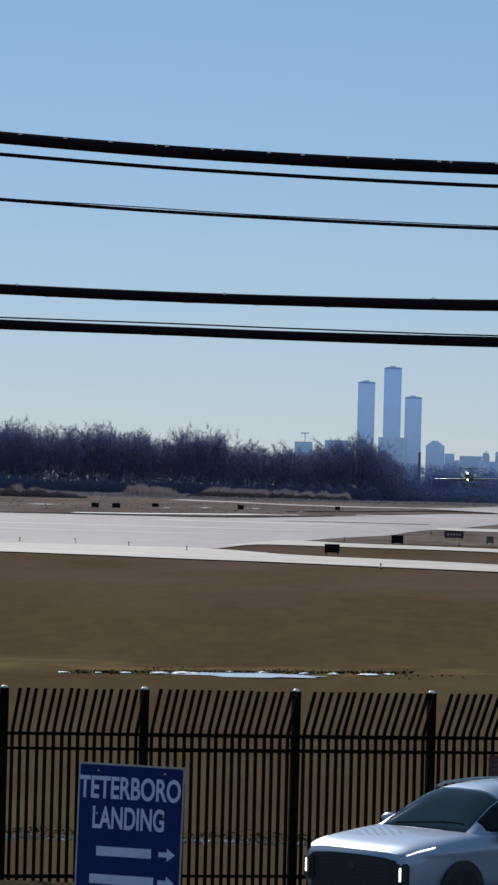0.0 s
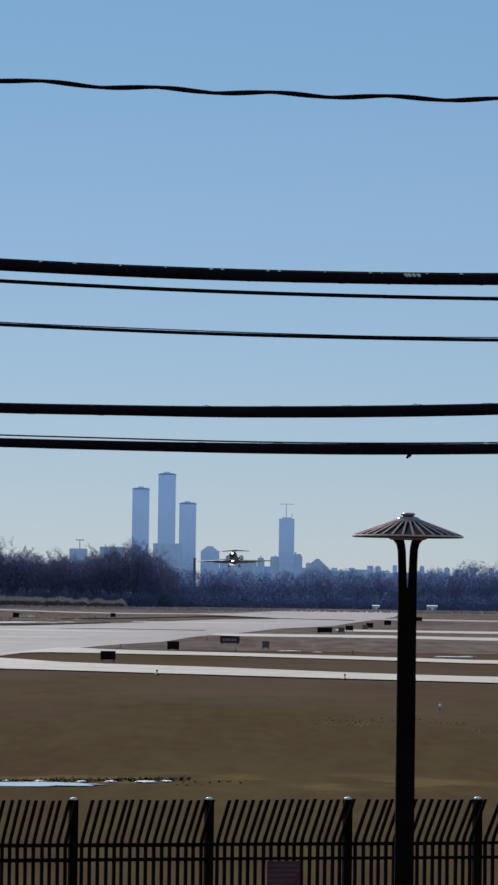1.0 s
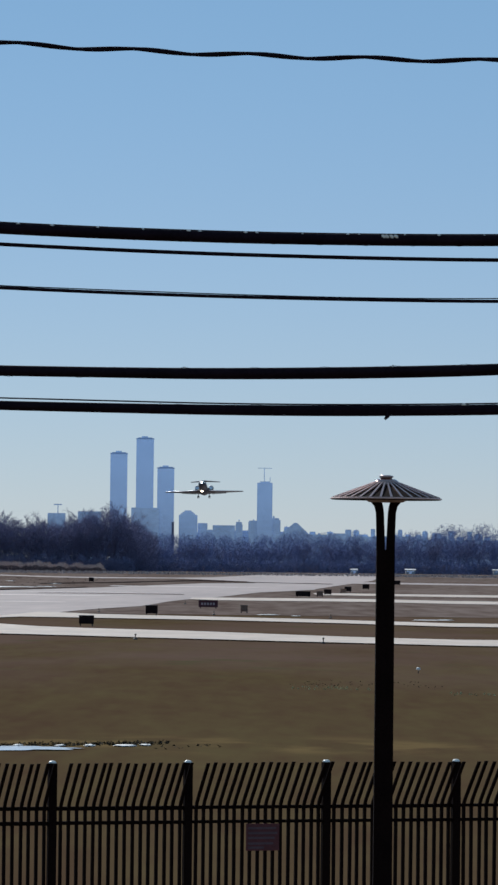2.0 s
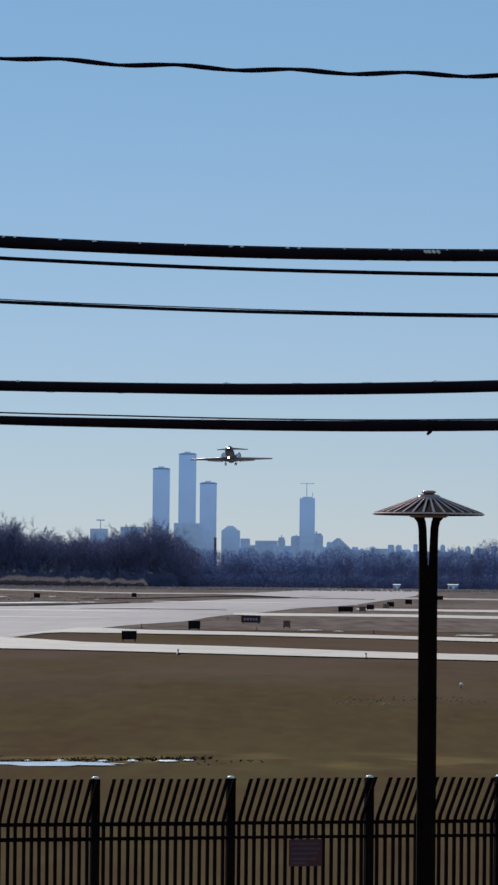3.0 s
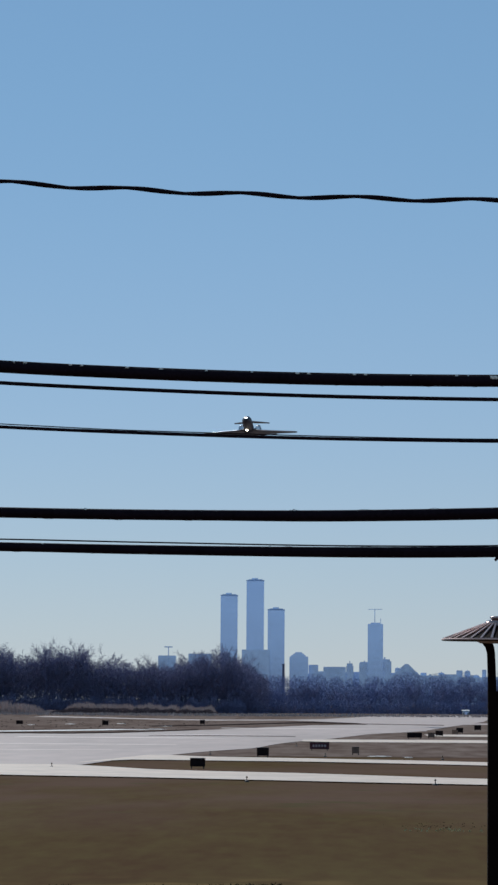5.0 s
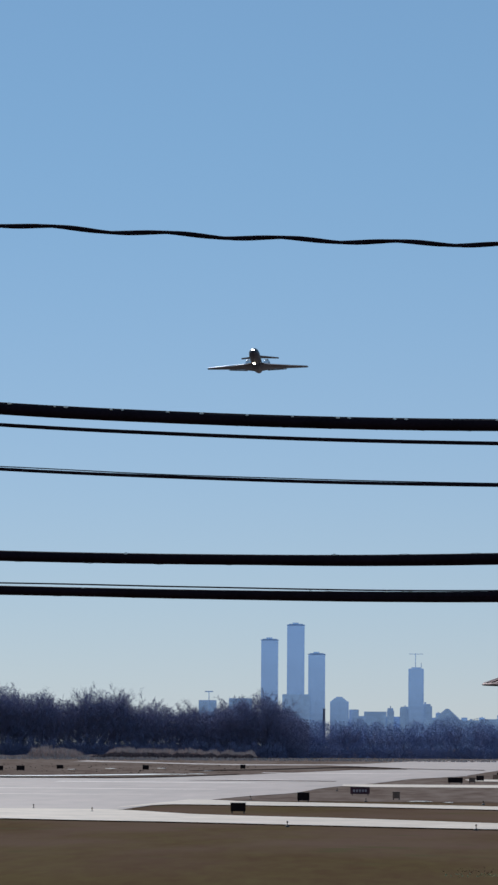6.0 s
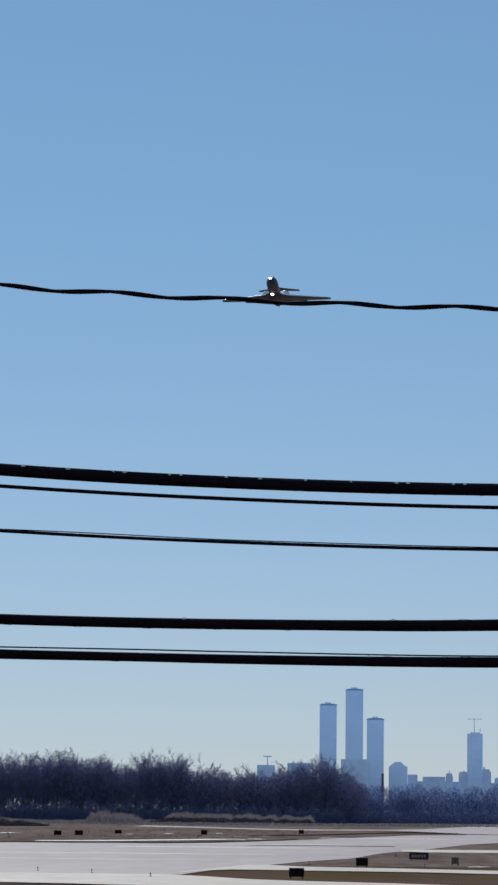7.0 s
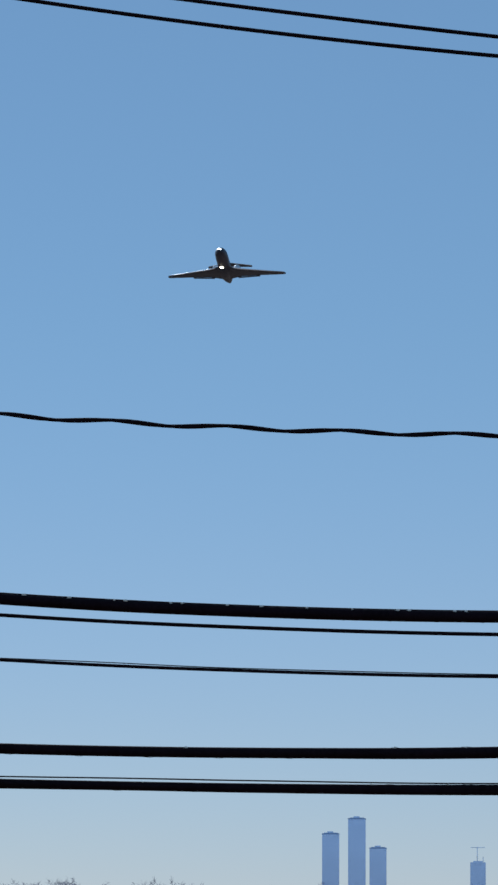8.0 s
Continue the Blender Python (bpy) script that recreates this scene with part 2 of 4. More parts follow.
def bm_loft(bm, sections, close=True):
    rings = [[bm.verts.new(p) for p in s] for s in sections]
    n = len(rings[0])
    for r0, r1 in zip(rings, rings[1:]):
        for k in range(n):
            bm.faces.new((r0[k], r1[k], r1[(k + 1) % n], r0[(k + 1) % n]))
    if close:
        bm.faces.new(rings[0])
        bm.faces.new(rings[-1][::-1])
    bmesh.ops.recalc_face_normals(bm, faces=bm.faces[:])
    return bm


def loft(sections, close=True):
    return bm_loft(bmesh.new(), sections, close)


def lathe(profile, n=32):
    """A solid of revolution about z from (radius, z) pairs."""
    bm = bmesh.new()
    rings = [[bm.verts.new((r * math.cos(2 * math.pi * k / n), r * math.sin(2 * math.pi * k / n), z)) for k in range(n)] for r, z in profile]
    for r0, r1 in zip(rings, rings[1:]):
        for k in range(n):
            bm.faces.new((r0[k], r0[(k + 1) % n], r1[(k + 1) % n], r1[k]))
    bm.faces.new(rings[0][::-1])
    bm.faces.new(rings[-1])
    return bm


def moved(bm, m):
    bmesh.ops.transform(bm, matrix=m, verts=bm.verts[:])
    return bm


# ---- ground ----
FIELD = -0.4       # level of the airfield, a little below the road


def level(y):
    return FIELD * min(1.0, max(0.0, (y - 51.5) / 3.0))


def build_ground():
    ys = [-400, -100, -30, 0, 20, 38, 45, 51.5, 52.2, 53, 53.8, 54.5] + list(np.linspace(56, 300, 60)) + list(np.geomspace(310, 4990, 60))
    xs = list(-np.geomspace(2500, 40, 14)) + list(np.linspace(-36, 36, 37)) + list(np.geomspace(40, 2500, 14))
    verts, faces = [], []
    for y in ys:
        for x in xs:
            z = level(y)
            if 60 < y < 320:
                z += 0.02 * noise.noise((x * 0.08, y * 0.03, 0.0))
            verts.append((x, y, z))
    n = len(xs)
    for j in range(len(ys) - 1):
        for i in range(n - 1):
            faces.append((j * n + i, j * n + i + 1, (j + 1) * n + i + 1, (j + 1) * n + i))
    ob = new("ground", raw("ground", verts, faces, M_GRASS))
    return tagged(ob, "brown dormant winter grass across a flat airfield", "grass", kind="structure")


def strip(name, near, far, z, material, label, category, ragged=1.0, step=4.0):
    """A paved strip between two lines of plan points, from left to right, with slightly uneven edges."""
    x0, x1 = max(near[0][0], far[0][0]), min(near[-1][0], far[-1][0])
    xs = np.arange(x0, x1 + step, step)
    ny = np.interp(xs, [p[0] for p in near], [p[1] for p in near])
    fy = np.interp(xs, [p[0] for p in far], [p[1] for p in far])
    verts, faces = [], []
    for k, x in enumerate(xs):
        j0 = ragged * noise.noise((x * 0.15, 3.1, z * 9))
        j1 = ragged * noise.noise((x * 0.15, 7.7, z * 9))
        a, b = ny[k] + j0, max(fy[k] + j1, ny[k] + j0 + 0.05)
        verts += [(x, a, z), (x, b, z)]
    for k in range(len(xs) - 1):
        faces.append((2 * k, 2 * k + 2, 2 * k + 3, 2 * k + 1))
    return tagged(new(name, raw(name, verts, faces, material)), label, category, kind="structure")


build_ground()
PAVED = "pale weathered concrete taxiway glaring in low sun"
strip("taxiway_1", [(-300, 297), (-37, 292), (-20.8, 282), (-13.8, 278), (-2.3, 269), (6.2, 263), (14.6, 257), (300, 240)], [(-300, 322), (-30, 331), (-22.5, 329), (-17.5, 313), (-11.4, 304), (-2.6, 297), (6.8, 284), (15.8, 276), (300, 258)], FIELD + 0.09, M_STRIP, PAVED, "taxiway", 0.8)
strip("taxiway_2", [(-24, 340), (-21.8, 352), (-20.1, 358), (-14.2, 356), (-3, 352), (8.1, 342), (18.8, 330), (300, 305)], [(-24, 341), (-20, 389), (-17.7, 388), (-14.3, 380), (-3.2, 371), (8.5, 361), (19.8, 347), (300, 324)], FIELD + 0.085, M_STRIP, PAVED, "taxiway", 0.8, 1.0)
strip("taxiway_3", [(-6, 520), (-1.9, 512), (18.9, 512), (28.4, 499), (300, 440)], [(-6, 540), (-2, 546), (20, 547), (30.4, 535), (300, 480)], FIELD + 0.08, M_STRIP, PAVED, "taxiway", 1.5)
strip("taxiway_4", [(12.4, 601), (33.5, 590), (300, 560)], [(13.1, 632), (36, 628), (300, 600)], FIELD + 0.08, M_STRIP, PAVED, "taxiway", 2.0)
strip("taxiway_5", [(-92, 1120), (-70, 1070), (-50, 1005), (-35, 980), (-15, 1005), (0, 1060)], [(-92, 1170), (-70, 1110), (-50, 1045), (-35, 1025), (-15, 1050), (0, 1100)], FIELD + 0.08, M_TAXI, PAVED, "taxiway", 6.0)
strip("taxiway_6", [(24, 880), (60, 860), (300, 800)], [(24, 940), (60, 915), (300, 860)], FIELD + 0.08, M_TAXI, PAVED, "taxiway", 3.0)
strip("far_field", [(-2000, 386), (2000, 386)], [(-2000, 1600), (2000, 1600)], FIELD + 0.03, M_FIELD, "pale dormant turf beyond the taxiways", "grass", 1.0, 40.0)
strip("turf_strip_1", [(-40, 775), (-28.2, 805), (-8.1, 915), (3.1, 876), (21.7, 846)], [(-40, 790), (-28.2, 832), (-8.1, 955), (3.1, 896), (21.7, 860)], FIELD + 0.10, M_DARKTURF, "narrow dark strip of wet turf between pavements", "grass", 5.0, 1.0)
strip("turf_strip_2", [(-30, 581), (-20, 584), (-7.7, 580)], [(-30, 584), (-20, 590), (-7.7, 585)], FIELD + 0.10, M_DARKTURF, "narrow dark strip of wet turf between pavements", "grass", 1.5, 0.7)
strip("turf_strip_3", [(-84, 598), (-60, 604), (-45, 612), (-36, 640), (-27, 690)], [(-84, 612), (-60, 619), (-45, 622), (-36, 655), (-27, 706)], FIELD + 0.10, M_DARKTURF, "narrow dark strip of wet turf between pavements", "grass", 4.0, 1.0)
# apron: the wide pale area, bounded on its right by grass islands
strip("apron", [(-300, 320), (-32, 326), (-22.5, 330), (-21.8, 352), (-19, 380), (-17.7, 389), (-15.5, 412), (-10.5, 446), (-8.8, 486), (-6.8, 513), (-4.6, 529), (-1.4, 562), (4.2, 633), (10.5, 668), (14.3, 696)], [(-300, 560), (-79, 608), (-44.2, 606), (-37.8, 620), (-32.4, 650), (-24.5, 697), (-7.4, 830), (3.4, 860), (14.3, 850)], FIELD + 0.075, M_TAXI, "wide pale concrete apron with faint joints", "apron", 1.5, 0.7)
strip("snowy_verge", [(-68, 626), (-55, 640), (-43, 668), (-38, 690)], [(-68, 640), (-55, 660), (-43, 692), (-38, 696)], FIELD + 0.11, M_SNOW, "thin line of old snow along the apron's edge", "snow", 6.0, 0.8)
for k, (x0, x1, y, w) in enumerate(((-62, -21, 470, 10), (-48, -15, 548, 14), (-70, -26, 420, 5), (-40, -12, 600, 10), (-24, 6, 730, 16))):
    strip("pale_slab_%d" % (k + 1), [(x0, y + 3), (x1 - 6, y), (x1, y + 4)], [(x0, y + w), (x1 - 6, y + w * 0.7), (x1, y + 5)], FIELD + 0.085, M_SLAB, "brighter band of concrete in the apron", "apron", 1.5, 1.0)
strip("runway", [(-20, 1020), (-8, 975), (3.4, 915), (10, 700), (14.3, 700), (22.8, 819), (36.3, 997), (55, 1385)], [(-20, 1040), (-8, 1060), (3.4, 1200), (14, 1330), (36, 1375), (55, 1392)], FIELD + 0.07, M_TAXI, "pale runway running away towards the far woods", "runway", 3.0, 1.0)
road = strip("road", [(-300, 0), (300, 0)], [(-300, 8.4), (300, 8.4)], 0.012, M_ROAD, "grey asphalt road along the airfield fence", "road", 0.0, 10.0)
road.matrix_world = pose(0, 43.2, 0, 0, 0, 16)
kerb = tagged(new("kerb", finish(box(-60, 60, -0.075, 0.075, 0, 0.14, 0.015), "kerb", M_CURB)), "weathered concrete kerb beside the road", "kerb", kind="structure")
kerb.matrix_world = pose(0, 43.2, 0, 0, 0, 16) @ pose(0, -0.08, 0)


# ---- far city ----
def tower(name, x0, x1, z1, label, storeys, crown="box", y=4700, group="far city towers"):
    w = (x1 - x0) / 2
    t = thing(name, label, "skyscraper", group, pose((x0 + x1) / 2, y, FIELD))
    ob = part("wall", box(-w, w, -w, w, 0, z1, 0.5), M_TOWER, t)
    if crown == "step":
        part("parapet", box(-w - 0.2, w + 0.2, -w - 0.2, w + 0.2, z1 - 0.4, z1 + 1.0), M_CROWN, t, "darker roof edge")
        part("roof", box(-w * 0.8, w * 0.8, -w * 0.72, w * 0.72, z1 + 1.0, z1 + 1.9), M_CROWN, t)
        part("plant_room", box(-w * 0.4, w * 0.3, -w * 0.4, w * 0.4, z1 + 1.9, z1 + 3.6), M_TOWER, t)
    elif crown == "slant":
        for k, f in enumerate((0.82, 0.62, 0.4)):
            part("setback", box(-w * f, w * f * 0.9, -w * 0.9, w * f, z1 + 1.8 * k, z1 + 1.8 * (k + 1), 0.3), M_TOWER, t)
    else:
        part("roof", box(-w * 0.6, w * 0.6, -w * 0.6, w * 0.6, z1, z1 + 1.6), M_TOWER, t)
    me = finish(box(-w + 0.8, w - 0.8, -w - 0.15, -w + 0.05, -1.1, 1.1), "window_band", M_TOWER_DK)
    for k in range(storeys // 2):
        b = new("window_band", me)
        b.parent = t
        b.location = (0, 0, z1 * (0.35 + 0.62 * (k + 0.5) / (storeys // 2)))
    return t


def build_city():
    tower("skyscraper", -154.3, -133.4, 132.0, "slender pale blue high-rise with flat stepped crown", 24, "step")
    tower("skyscraper", -122.4, -100.9, 150.5, "tallest pale blue high-rise with stepped crown", 28, "step")
    tower("skyscraper", -96.1, -75.3, 114.6, "shortest of three pale blue high-rise towers", 20, "step")
    t4 = tower("skyscraper", 27.3, 46.3, 98.2, "high-rise tower under construction with rooftop crane", 16, "box")
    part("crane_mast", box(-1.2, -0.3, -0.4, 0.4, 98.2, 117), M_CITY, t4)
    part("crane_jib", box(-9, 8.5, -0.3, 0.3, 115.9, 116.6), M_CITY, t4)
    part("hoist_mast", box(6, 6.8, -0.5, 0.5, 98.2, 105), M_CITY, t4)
    tower("office_tower", -69, -46, 57.5, "broad office block with sloping crown in haze", 8, "slant", group="")
    def block(x0, x1, z1, label, y=4760, peak=0.0):
        w = (x1 - x0) / 2
        b = thing("city_block", label, "building", "low city blocks", pose((x0 + x1) / 2, y, FIELD))
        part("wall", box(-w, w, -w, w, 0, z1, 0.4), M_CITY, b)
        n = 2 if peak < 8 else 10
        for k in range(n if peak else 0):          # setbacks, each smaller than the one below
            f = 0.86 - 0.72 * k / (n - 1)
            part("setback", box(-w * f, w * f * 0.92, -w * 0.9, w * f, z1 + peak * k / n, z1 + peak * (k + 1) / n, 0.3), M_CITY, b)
        return b
    block(-127.5, -93, 65.5, "pale podium block below the towers", 4690)
    block(-46, -34, 48, "stepped block beside the office tower")
    block(-34, -24, 40, "low hazy city block")
    block(-27.5, 0.5, 45.5, "long flat-roofed hazy city block")
    block(1, 10, 47, "small gabled block in far haze", peak=6)
    block(17, 30, 50, "stepped podium of the tower", 4720, 3)
    block(40, 57, 52.5, "stepped podium of the tower with pitched side", 4730, 5)
    block(56.5, 96, 36, "broad pointed block in far haze", peak=13.5)
    block(94, 118, 34, "low hazy city block", peak=3)
    block(116, 142, 37, "low hazy city block")
    block(140, 175, 31, "low hazy city block", peak=5)
    block(172, 230, 34, "low hazy city block")
    block(228, 330, 30, "low hazy city block")
    block(-50, -8, 37, "long low block in far haze", 4840)
    block(-10, 22, 40, "long low block in far haze", 4850)
    block(50, 70, 39, "low hazy city block", 4850)
    rng = random.Random(8)
    for x in range(62, 320, 11):
        w = rng.uniform(5, 12)
        block(x, x + w, rng.uniform(33, 44), "low hazy city block", 4800 + rng.uniform(-30, 30), rng.choice((0, 0, 2.5)))
    block(-234, -212, 58.5, "distant flat-roofed block above the tree line")
    block(-196, -167, 61, "distant flat-roofed block above the tree line")
    m = thing("radio_mast", "thin far mast with a cross arm", "mast", m=pose(-216, 4640, FIELD))
    part("pole", tube([(0, 0, 0), (0, 0, 68)], [1.0, 0.5], 6), M_CITY, m)
    part("cross_arm", box(-5, 5, -0.4, 0.4, 67, 68.4), M_CITY, m)
    c = thing("chimney_stack", "dark slender chimney before the far towers", "chimney", m=pose(-74.2, 4560, FIELD))
    part("flue", tube([(0, 0, 0), (0, 0, 46)], [1.8, 1.4], 8), M_BARK, c)
    part("flue_rim", tube([(0, 0, 46), (0, 0, 47)], [1.8, 1.8], 8), M_BARK, c)


build_city()


# ---- trees ----
def tree_arrays(rng, height, limbs=7, twigs=6, sprigs=3):
    """Segments of a bare vase-shaped tree: (start, end, r0, r1), the trunk apart from the crown."""
    trunk, crown = [], []
    def unit(v):
        return v / (np.linalg.norm(v) + 1e-9)
    p = np.array([0.0, 0.0, 0.0])
    lean = rng.normal(0, 0.05, 2)
    knots = [p]
    for k in range(4):
        q = p + np.array([lean[0] + rng.normal(0, 0.04), lean[1] + rng.normal(0, 0.04), 1.0]) * height * 0.11
        trunk.append((p, q, 0.012 * height * (1 - 0.12 * k), 0.012 * height * (1 - 0.12 * (k + 1))))
        p = q
        knots.append(p)
    up = np.array([0, 0, 1.0])
    for k in range(limbs):
        start = knots[2] + (knots[4] - knots[2]) * rng.random()
        if k == 0:
            start = knots[4]
        az = k * 2.4 + rng.uniform(-0.4, 0.4)
        tilt = 0.12 if k == 0 else rng.uniform(0.35, 1.0)
        d = np.array([math.cos(az) * math.sin(tilt), math.sin(az) * math.sin(tilt), math.cos(tilt)])
        ln = height * rng.uniform(0.36, 0.52) * (1.0 if k == 0 else 0.95)
        mid = start + d * ln * 0.5
        d2 = unit(d + up * 0.35 + rng.normal(0, 0.15, 3))
        end = mid + d2 * ln * 0.5
        crown += [(start, mid, 0.0062 * height, 0.0042 * height), (mid, end, 0.0042 * height, 0.0015 * height)]
        for j in range(6):
            g = 0.25 + 0.75 * (j + rng.random()) / 6
            b = start + (mid - start) * g * 2 if g < 0.5 else mid + (end - mid) * (g * 2 - 1)
            e = unit(d2 + rng.normal(0, 0.6, 3) + up * 0.25)
            sl = height * rng.uniform(0.12, 0.24)
            tip = b + e * sl
            crown.append((b, tip, 0.0026 * height, 0.0010 * height))
            for i in range(twigs):
                h = rng.uniform(0.2, 1.0)
                c = b + (tip - b) * h
                f = unit(e + rng.normal(0, 0.65, 3) + up * 0.2)
                tl = height * rng.uniform(0.05, 0.12)
                crown.append((c, c + f * tl, 0.0016 * height, 0.018))
                for _ in range(sprigs):
                    c2 = c + f * tl * rng.uniform(0.3, 1.0)
                    f2 = unit(f + rng.normal(0, 0.7, 3))
                    crown.append((c2, c2 + f2 * height * rng.uniform(0.025, 0.06), 0.026, 0.012))
    top = max(max(seg[0][2], seg[1][2]) for seg in crown)
    k = height / top
    grow = lambda segs: [(a * k, b * k, r0, r1) for a, b, r0, r1 in segs]
    return grow(trunk), grow(crown)


def prisms(segs, n=3):
    """Vertices and faces of tapered prisms, one to a segment."""
    A = np.array([s[0] for s in segs]); B = np.array([s[1] for s in segs])
    R0 = np.array([s[2] for s in segs]); R1 = np.array([s[3] for s in segs])
    D = B - A
    D /= np.linalg.norm(D, axis=1)[:, None] + 1e-9
    U = np.where(np.abs(D[:, 2:3]) < 0.9, np.array([[0, 0, 1.0]]), np.array([[0, 1.0, 0]]))
    X = np.cross(D, U)
    X /= np.linalg.norm(X, axis=1)[:, None]
    Y = np.cross(X, D)
    vs = []
    for P, R in ((A, R0), (B, R1)):
        for k in range(n):
            c, s = math.cos(2 * math.pi * k / n), math.sin(2 * math.pi * k / n)
            vs.append(P + R[:, None] * (c * X + s * Y))
    V = np.stack(vs, 1).reshape(-1, 3)
    m = len(segs)
    base = (np.arange(m) * 2 * n)[:, None]
    F = []
    for k in range(n):
        F.append(base + np.array([[k, (k + 1) % n, n + (k + 1) % n, n + k]]))
    return V, np.stack(F, 1).reshape(-1, 4)


def big_mesh(name, V, F, material):
    me = bpy.data.meshes.new(name)
    me.vertices.add(len(V))
    me.vertices.foreach_set("co", V.astype(np.float32).ravel())
    k = F.shape[1]
    me.loops.add(F.size)
    me.loops.foreach_set("vertex_index", F.astype(np.int32).ravel())
    me.polygons.add(len(F))
    me.polygons.foreach_set("loop_start", (np.arange(len(F)) * k).astype(np.int32))
    me.polygons.foreach_set("loop_total", np.full(len(F), k, np.int32))
    me.materials.append(material)
    me.update(calc_edges=True)
    return me


RNG = np.random.default_rng(5)


def build_single_trees():
    kinds = []
    for k in range(6):
        h = 20.0
        trunk, crown = tree_arrays(RNG, h, 8, 7, 4)
        t = thing("bare_tree", "tall bare deciduous tree at the wood's edge", "tree", "bare trees at the wood's edge")
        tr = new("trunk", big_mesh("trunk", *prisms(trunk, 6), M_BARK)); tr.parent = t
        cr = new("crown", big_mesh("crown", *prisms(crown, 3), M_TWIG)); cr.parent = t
        kinds.append(t)
    first = set()
    def put(x, y, h):
        k = int(RNG.integers(6))
        m = pose(x, y, FIELD - 0.1, 0, 0, float(RNG.uniform(0, 360)))
        s = h / 20.0
        if k in first:
            t = copy_thing(kinds[k], m)
        else:
            first.add(k)
            t = kinds[k]
            t.matrix_world = m
        t.scale = (s, s, s)
    for x in np.linspace(-200, -46, 40):
        put(x + RNG.uniform(-2, 2), 1466 + RNG.uniform(-6, 8), tree_height(x) * RNG.uniform(0.96, 1.12))
    for x, h in ((-181, 29.5), (-146, 27.2), (-141, 27.5), (-116, 28.2), (-109, 26), (-102.5, 28), (-93, 25.8), (-77, 22), (-60, 23.5), (-52, 23.5), (-46, 25), (-132, 26)):
        put(x, 1464, h * 1.05)
    for x in np.linspace(-40, 130, 30):
        put(x + RNG.uniform(-3, 3), 1514 + RNG.uniform(-8, 10), tree_height(x) * RNG.uniform(0.85, 1.1))
    for k in range(6):
        if k not in first:
            put(-150 - k, 1460, 21)


EDGE_X = (-215, -185, -176, -167, -155, -145, -135, -128, -123, -116, -109, -102, -98, -93, -88, -81, -77, -72, -64, -60, -51, -46, -41, -33, -23, -15, -4, 5, 18, 31, 42, 47, 55, 67, 75, 82, 100, 180)
EDGE_H = (27, 28, 25, 25, 26, 26.5, 24.5, 24, 20.5, 25, 24.5, 25, 16.5, 22, 20.5, 18, 20.5, 17.5, 21, 22, 22, 22.5, 16.5, 14.5, 12, 14, 13, 12.6, 14, 15.4, 13.4, 15, 13, 15.5, 15, 17.5, 18, 19)


def tree_height(x):
    """The wood's height along its edge."""
    return float(np.interp(x, EDGE_X, EDGE_H))


def crown_height(x):
    """The same, with the rounded crowns of the trees that stand together."""
    return tree_height(x) * (float(np.interp(x, (-60, -45, -25, 0), (0.74, 0.94, 0.92, 0.85))) + 0.20 * abs(math.sin(x * 0.31 + 1.3 * math.sin(x * 0.11))) ** 0.6)


def build_woods(name, x0, x1, y0, depth, count, scale, label, material):
    variants = []
    for k in range(5):
        trunk, crown = tree_arrays(RNG, 20.0, 7, 6, 0)
        variants.append(prisms(trunk[::1] + crown, 3))
    Vs, Fs, off = [], [], 0
    for _ in range(count):
        V, F = variants[int(RNG.integers(5))]
        x, y = RNG.uniform(x0, x1), y0 + RNG.uniform(0, depth)
        s = tree_height(x) / 20.0 * scale * RNG.uniform(0.72, 1.0)
        a = RNG.uniform(0, 6.283)
        M = np.array([[math.cos(a), -math.sin(a), 0], [math.sin(a), math.cos(a), 0], [0, 0, 1]]) * s
        Vs.append(V @ M.T + np.array([x, y, FIELD - 0.1]))
        Fs.append(F + off)
        off += len(V)
    ob = new(name, big_mesh(name, np.concatenate(Vs), np.concatenate(Fs), material))
    return tagged(ob, label, "woods", kind="stuff")


def build_brush(name, x0, x1, y0, depth, count, hmin, hmax, wide, material, label, category, height=None, lean=0.12):
    """Upright tapering shards: dense undergrowth or reeds."""
    x = RNG.uniform(x0, x1, count); y = y0 + RNG.uniform(0, depth, count)
    h = RNG.uniform(hmin, hmax, count)
    if height is not None:
        h = h * np.array([height(v) for v in x])
    w = RNG.uniform(0.5, 1.0, count) * wide
    a = RNG.uniform(0, 6.283, count)
    lx, ly = RNG.normal(0, lean, count) * h, RNG.normal(0, lean, count) * h
    V = np.zeros((count, 5, 3))
    for k in range(4):
        f, sgn = (0.0, 1) if k < 2 else (0.62, 0.75)
        side = -1 if k in (0, 3) else 1
        V[:, k, 0] = x + side * sgn * w * np.cos(a) + f * lx
        V[:, k, 1] = y + side * sgn * w * np.sin(a) + f * ly
        V[:, k, 2] = FIELD - 0.1 + f * h
    V[:, 4] = np.stack([x + lx, y + ly, FIELD - 0.1 + h], 1)
    b = (np.arange(count) * 5)[:, None]
    F = np.concatenate([b + np.array([[0, 1, 2]]), b + np.array([[0, 2, 3]]), b + np.array([[3, 2, 4]])])
    ob = new(name, big_mesh(name, V.reshape(-1, 3), F, material))
    return tagged(ob, label, category, kind="stuff")


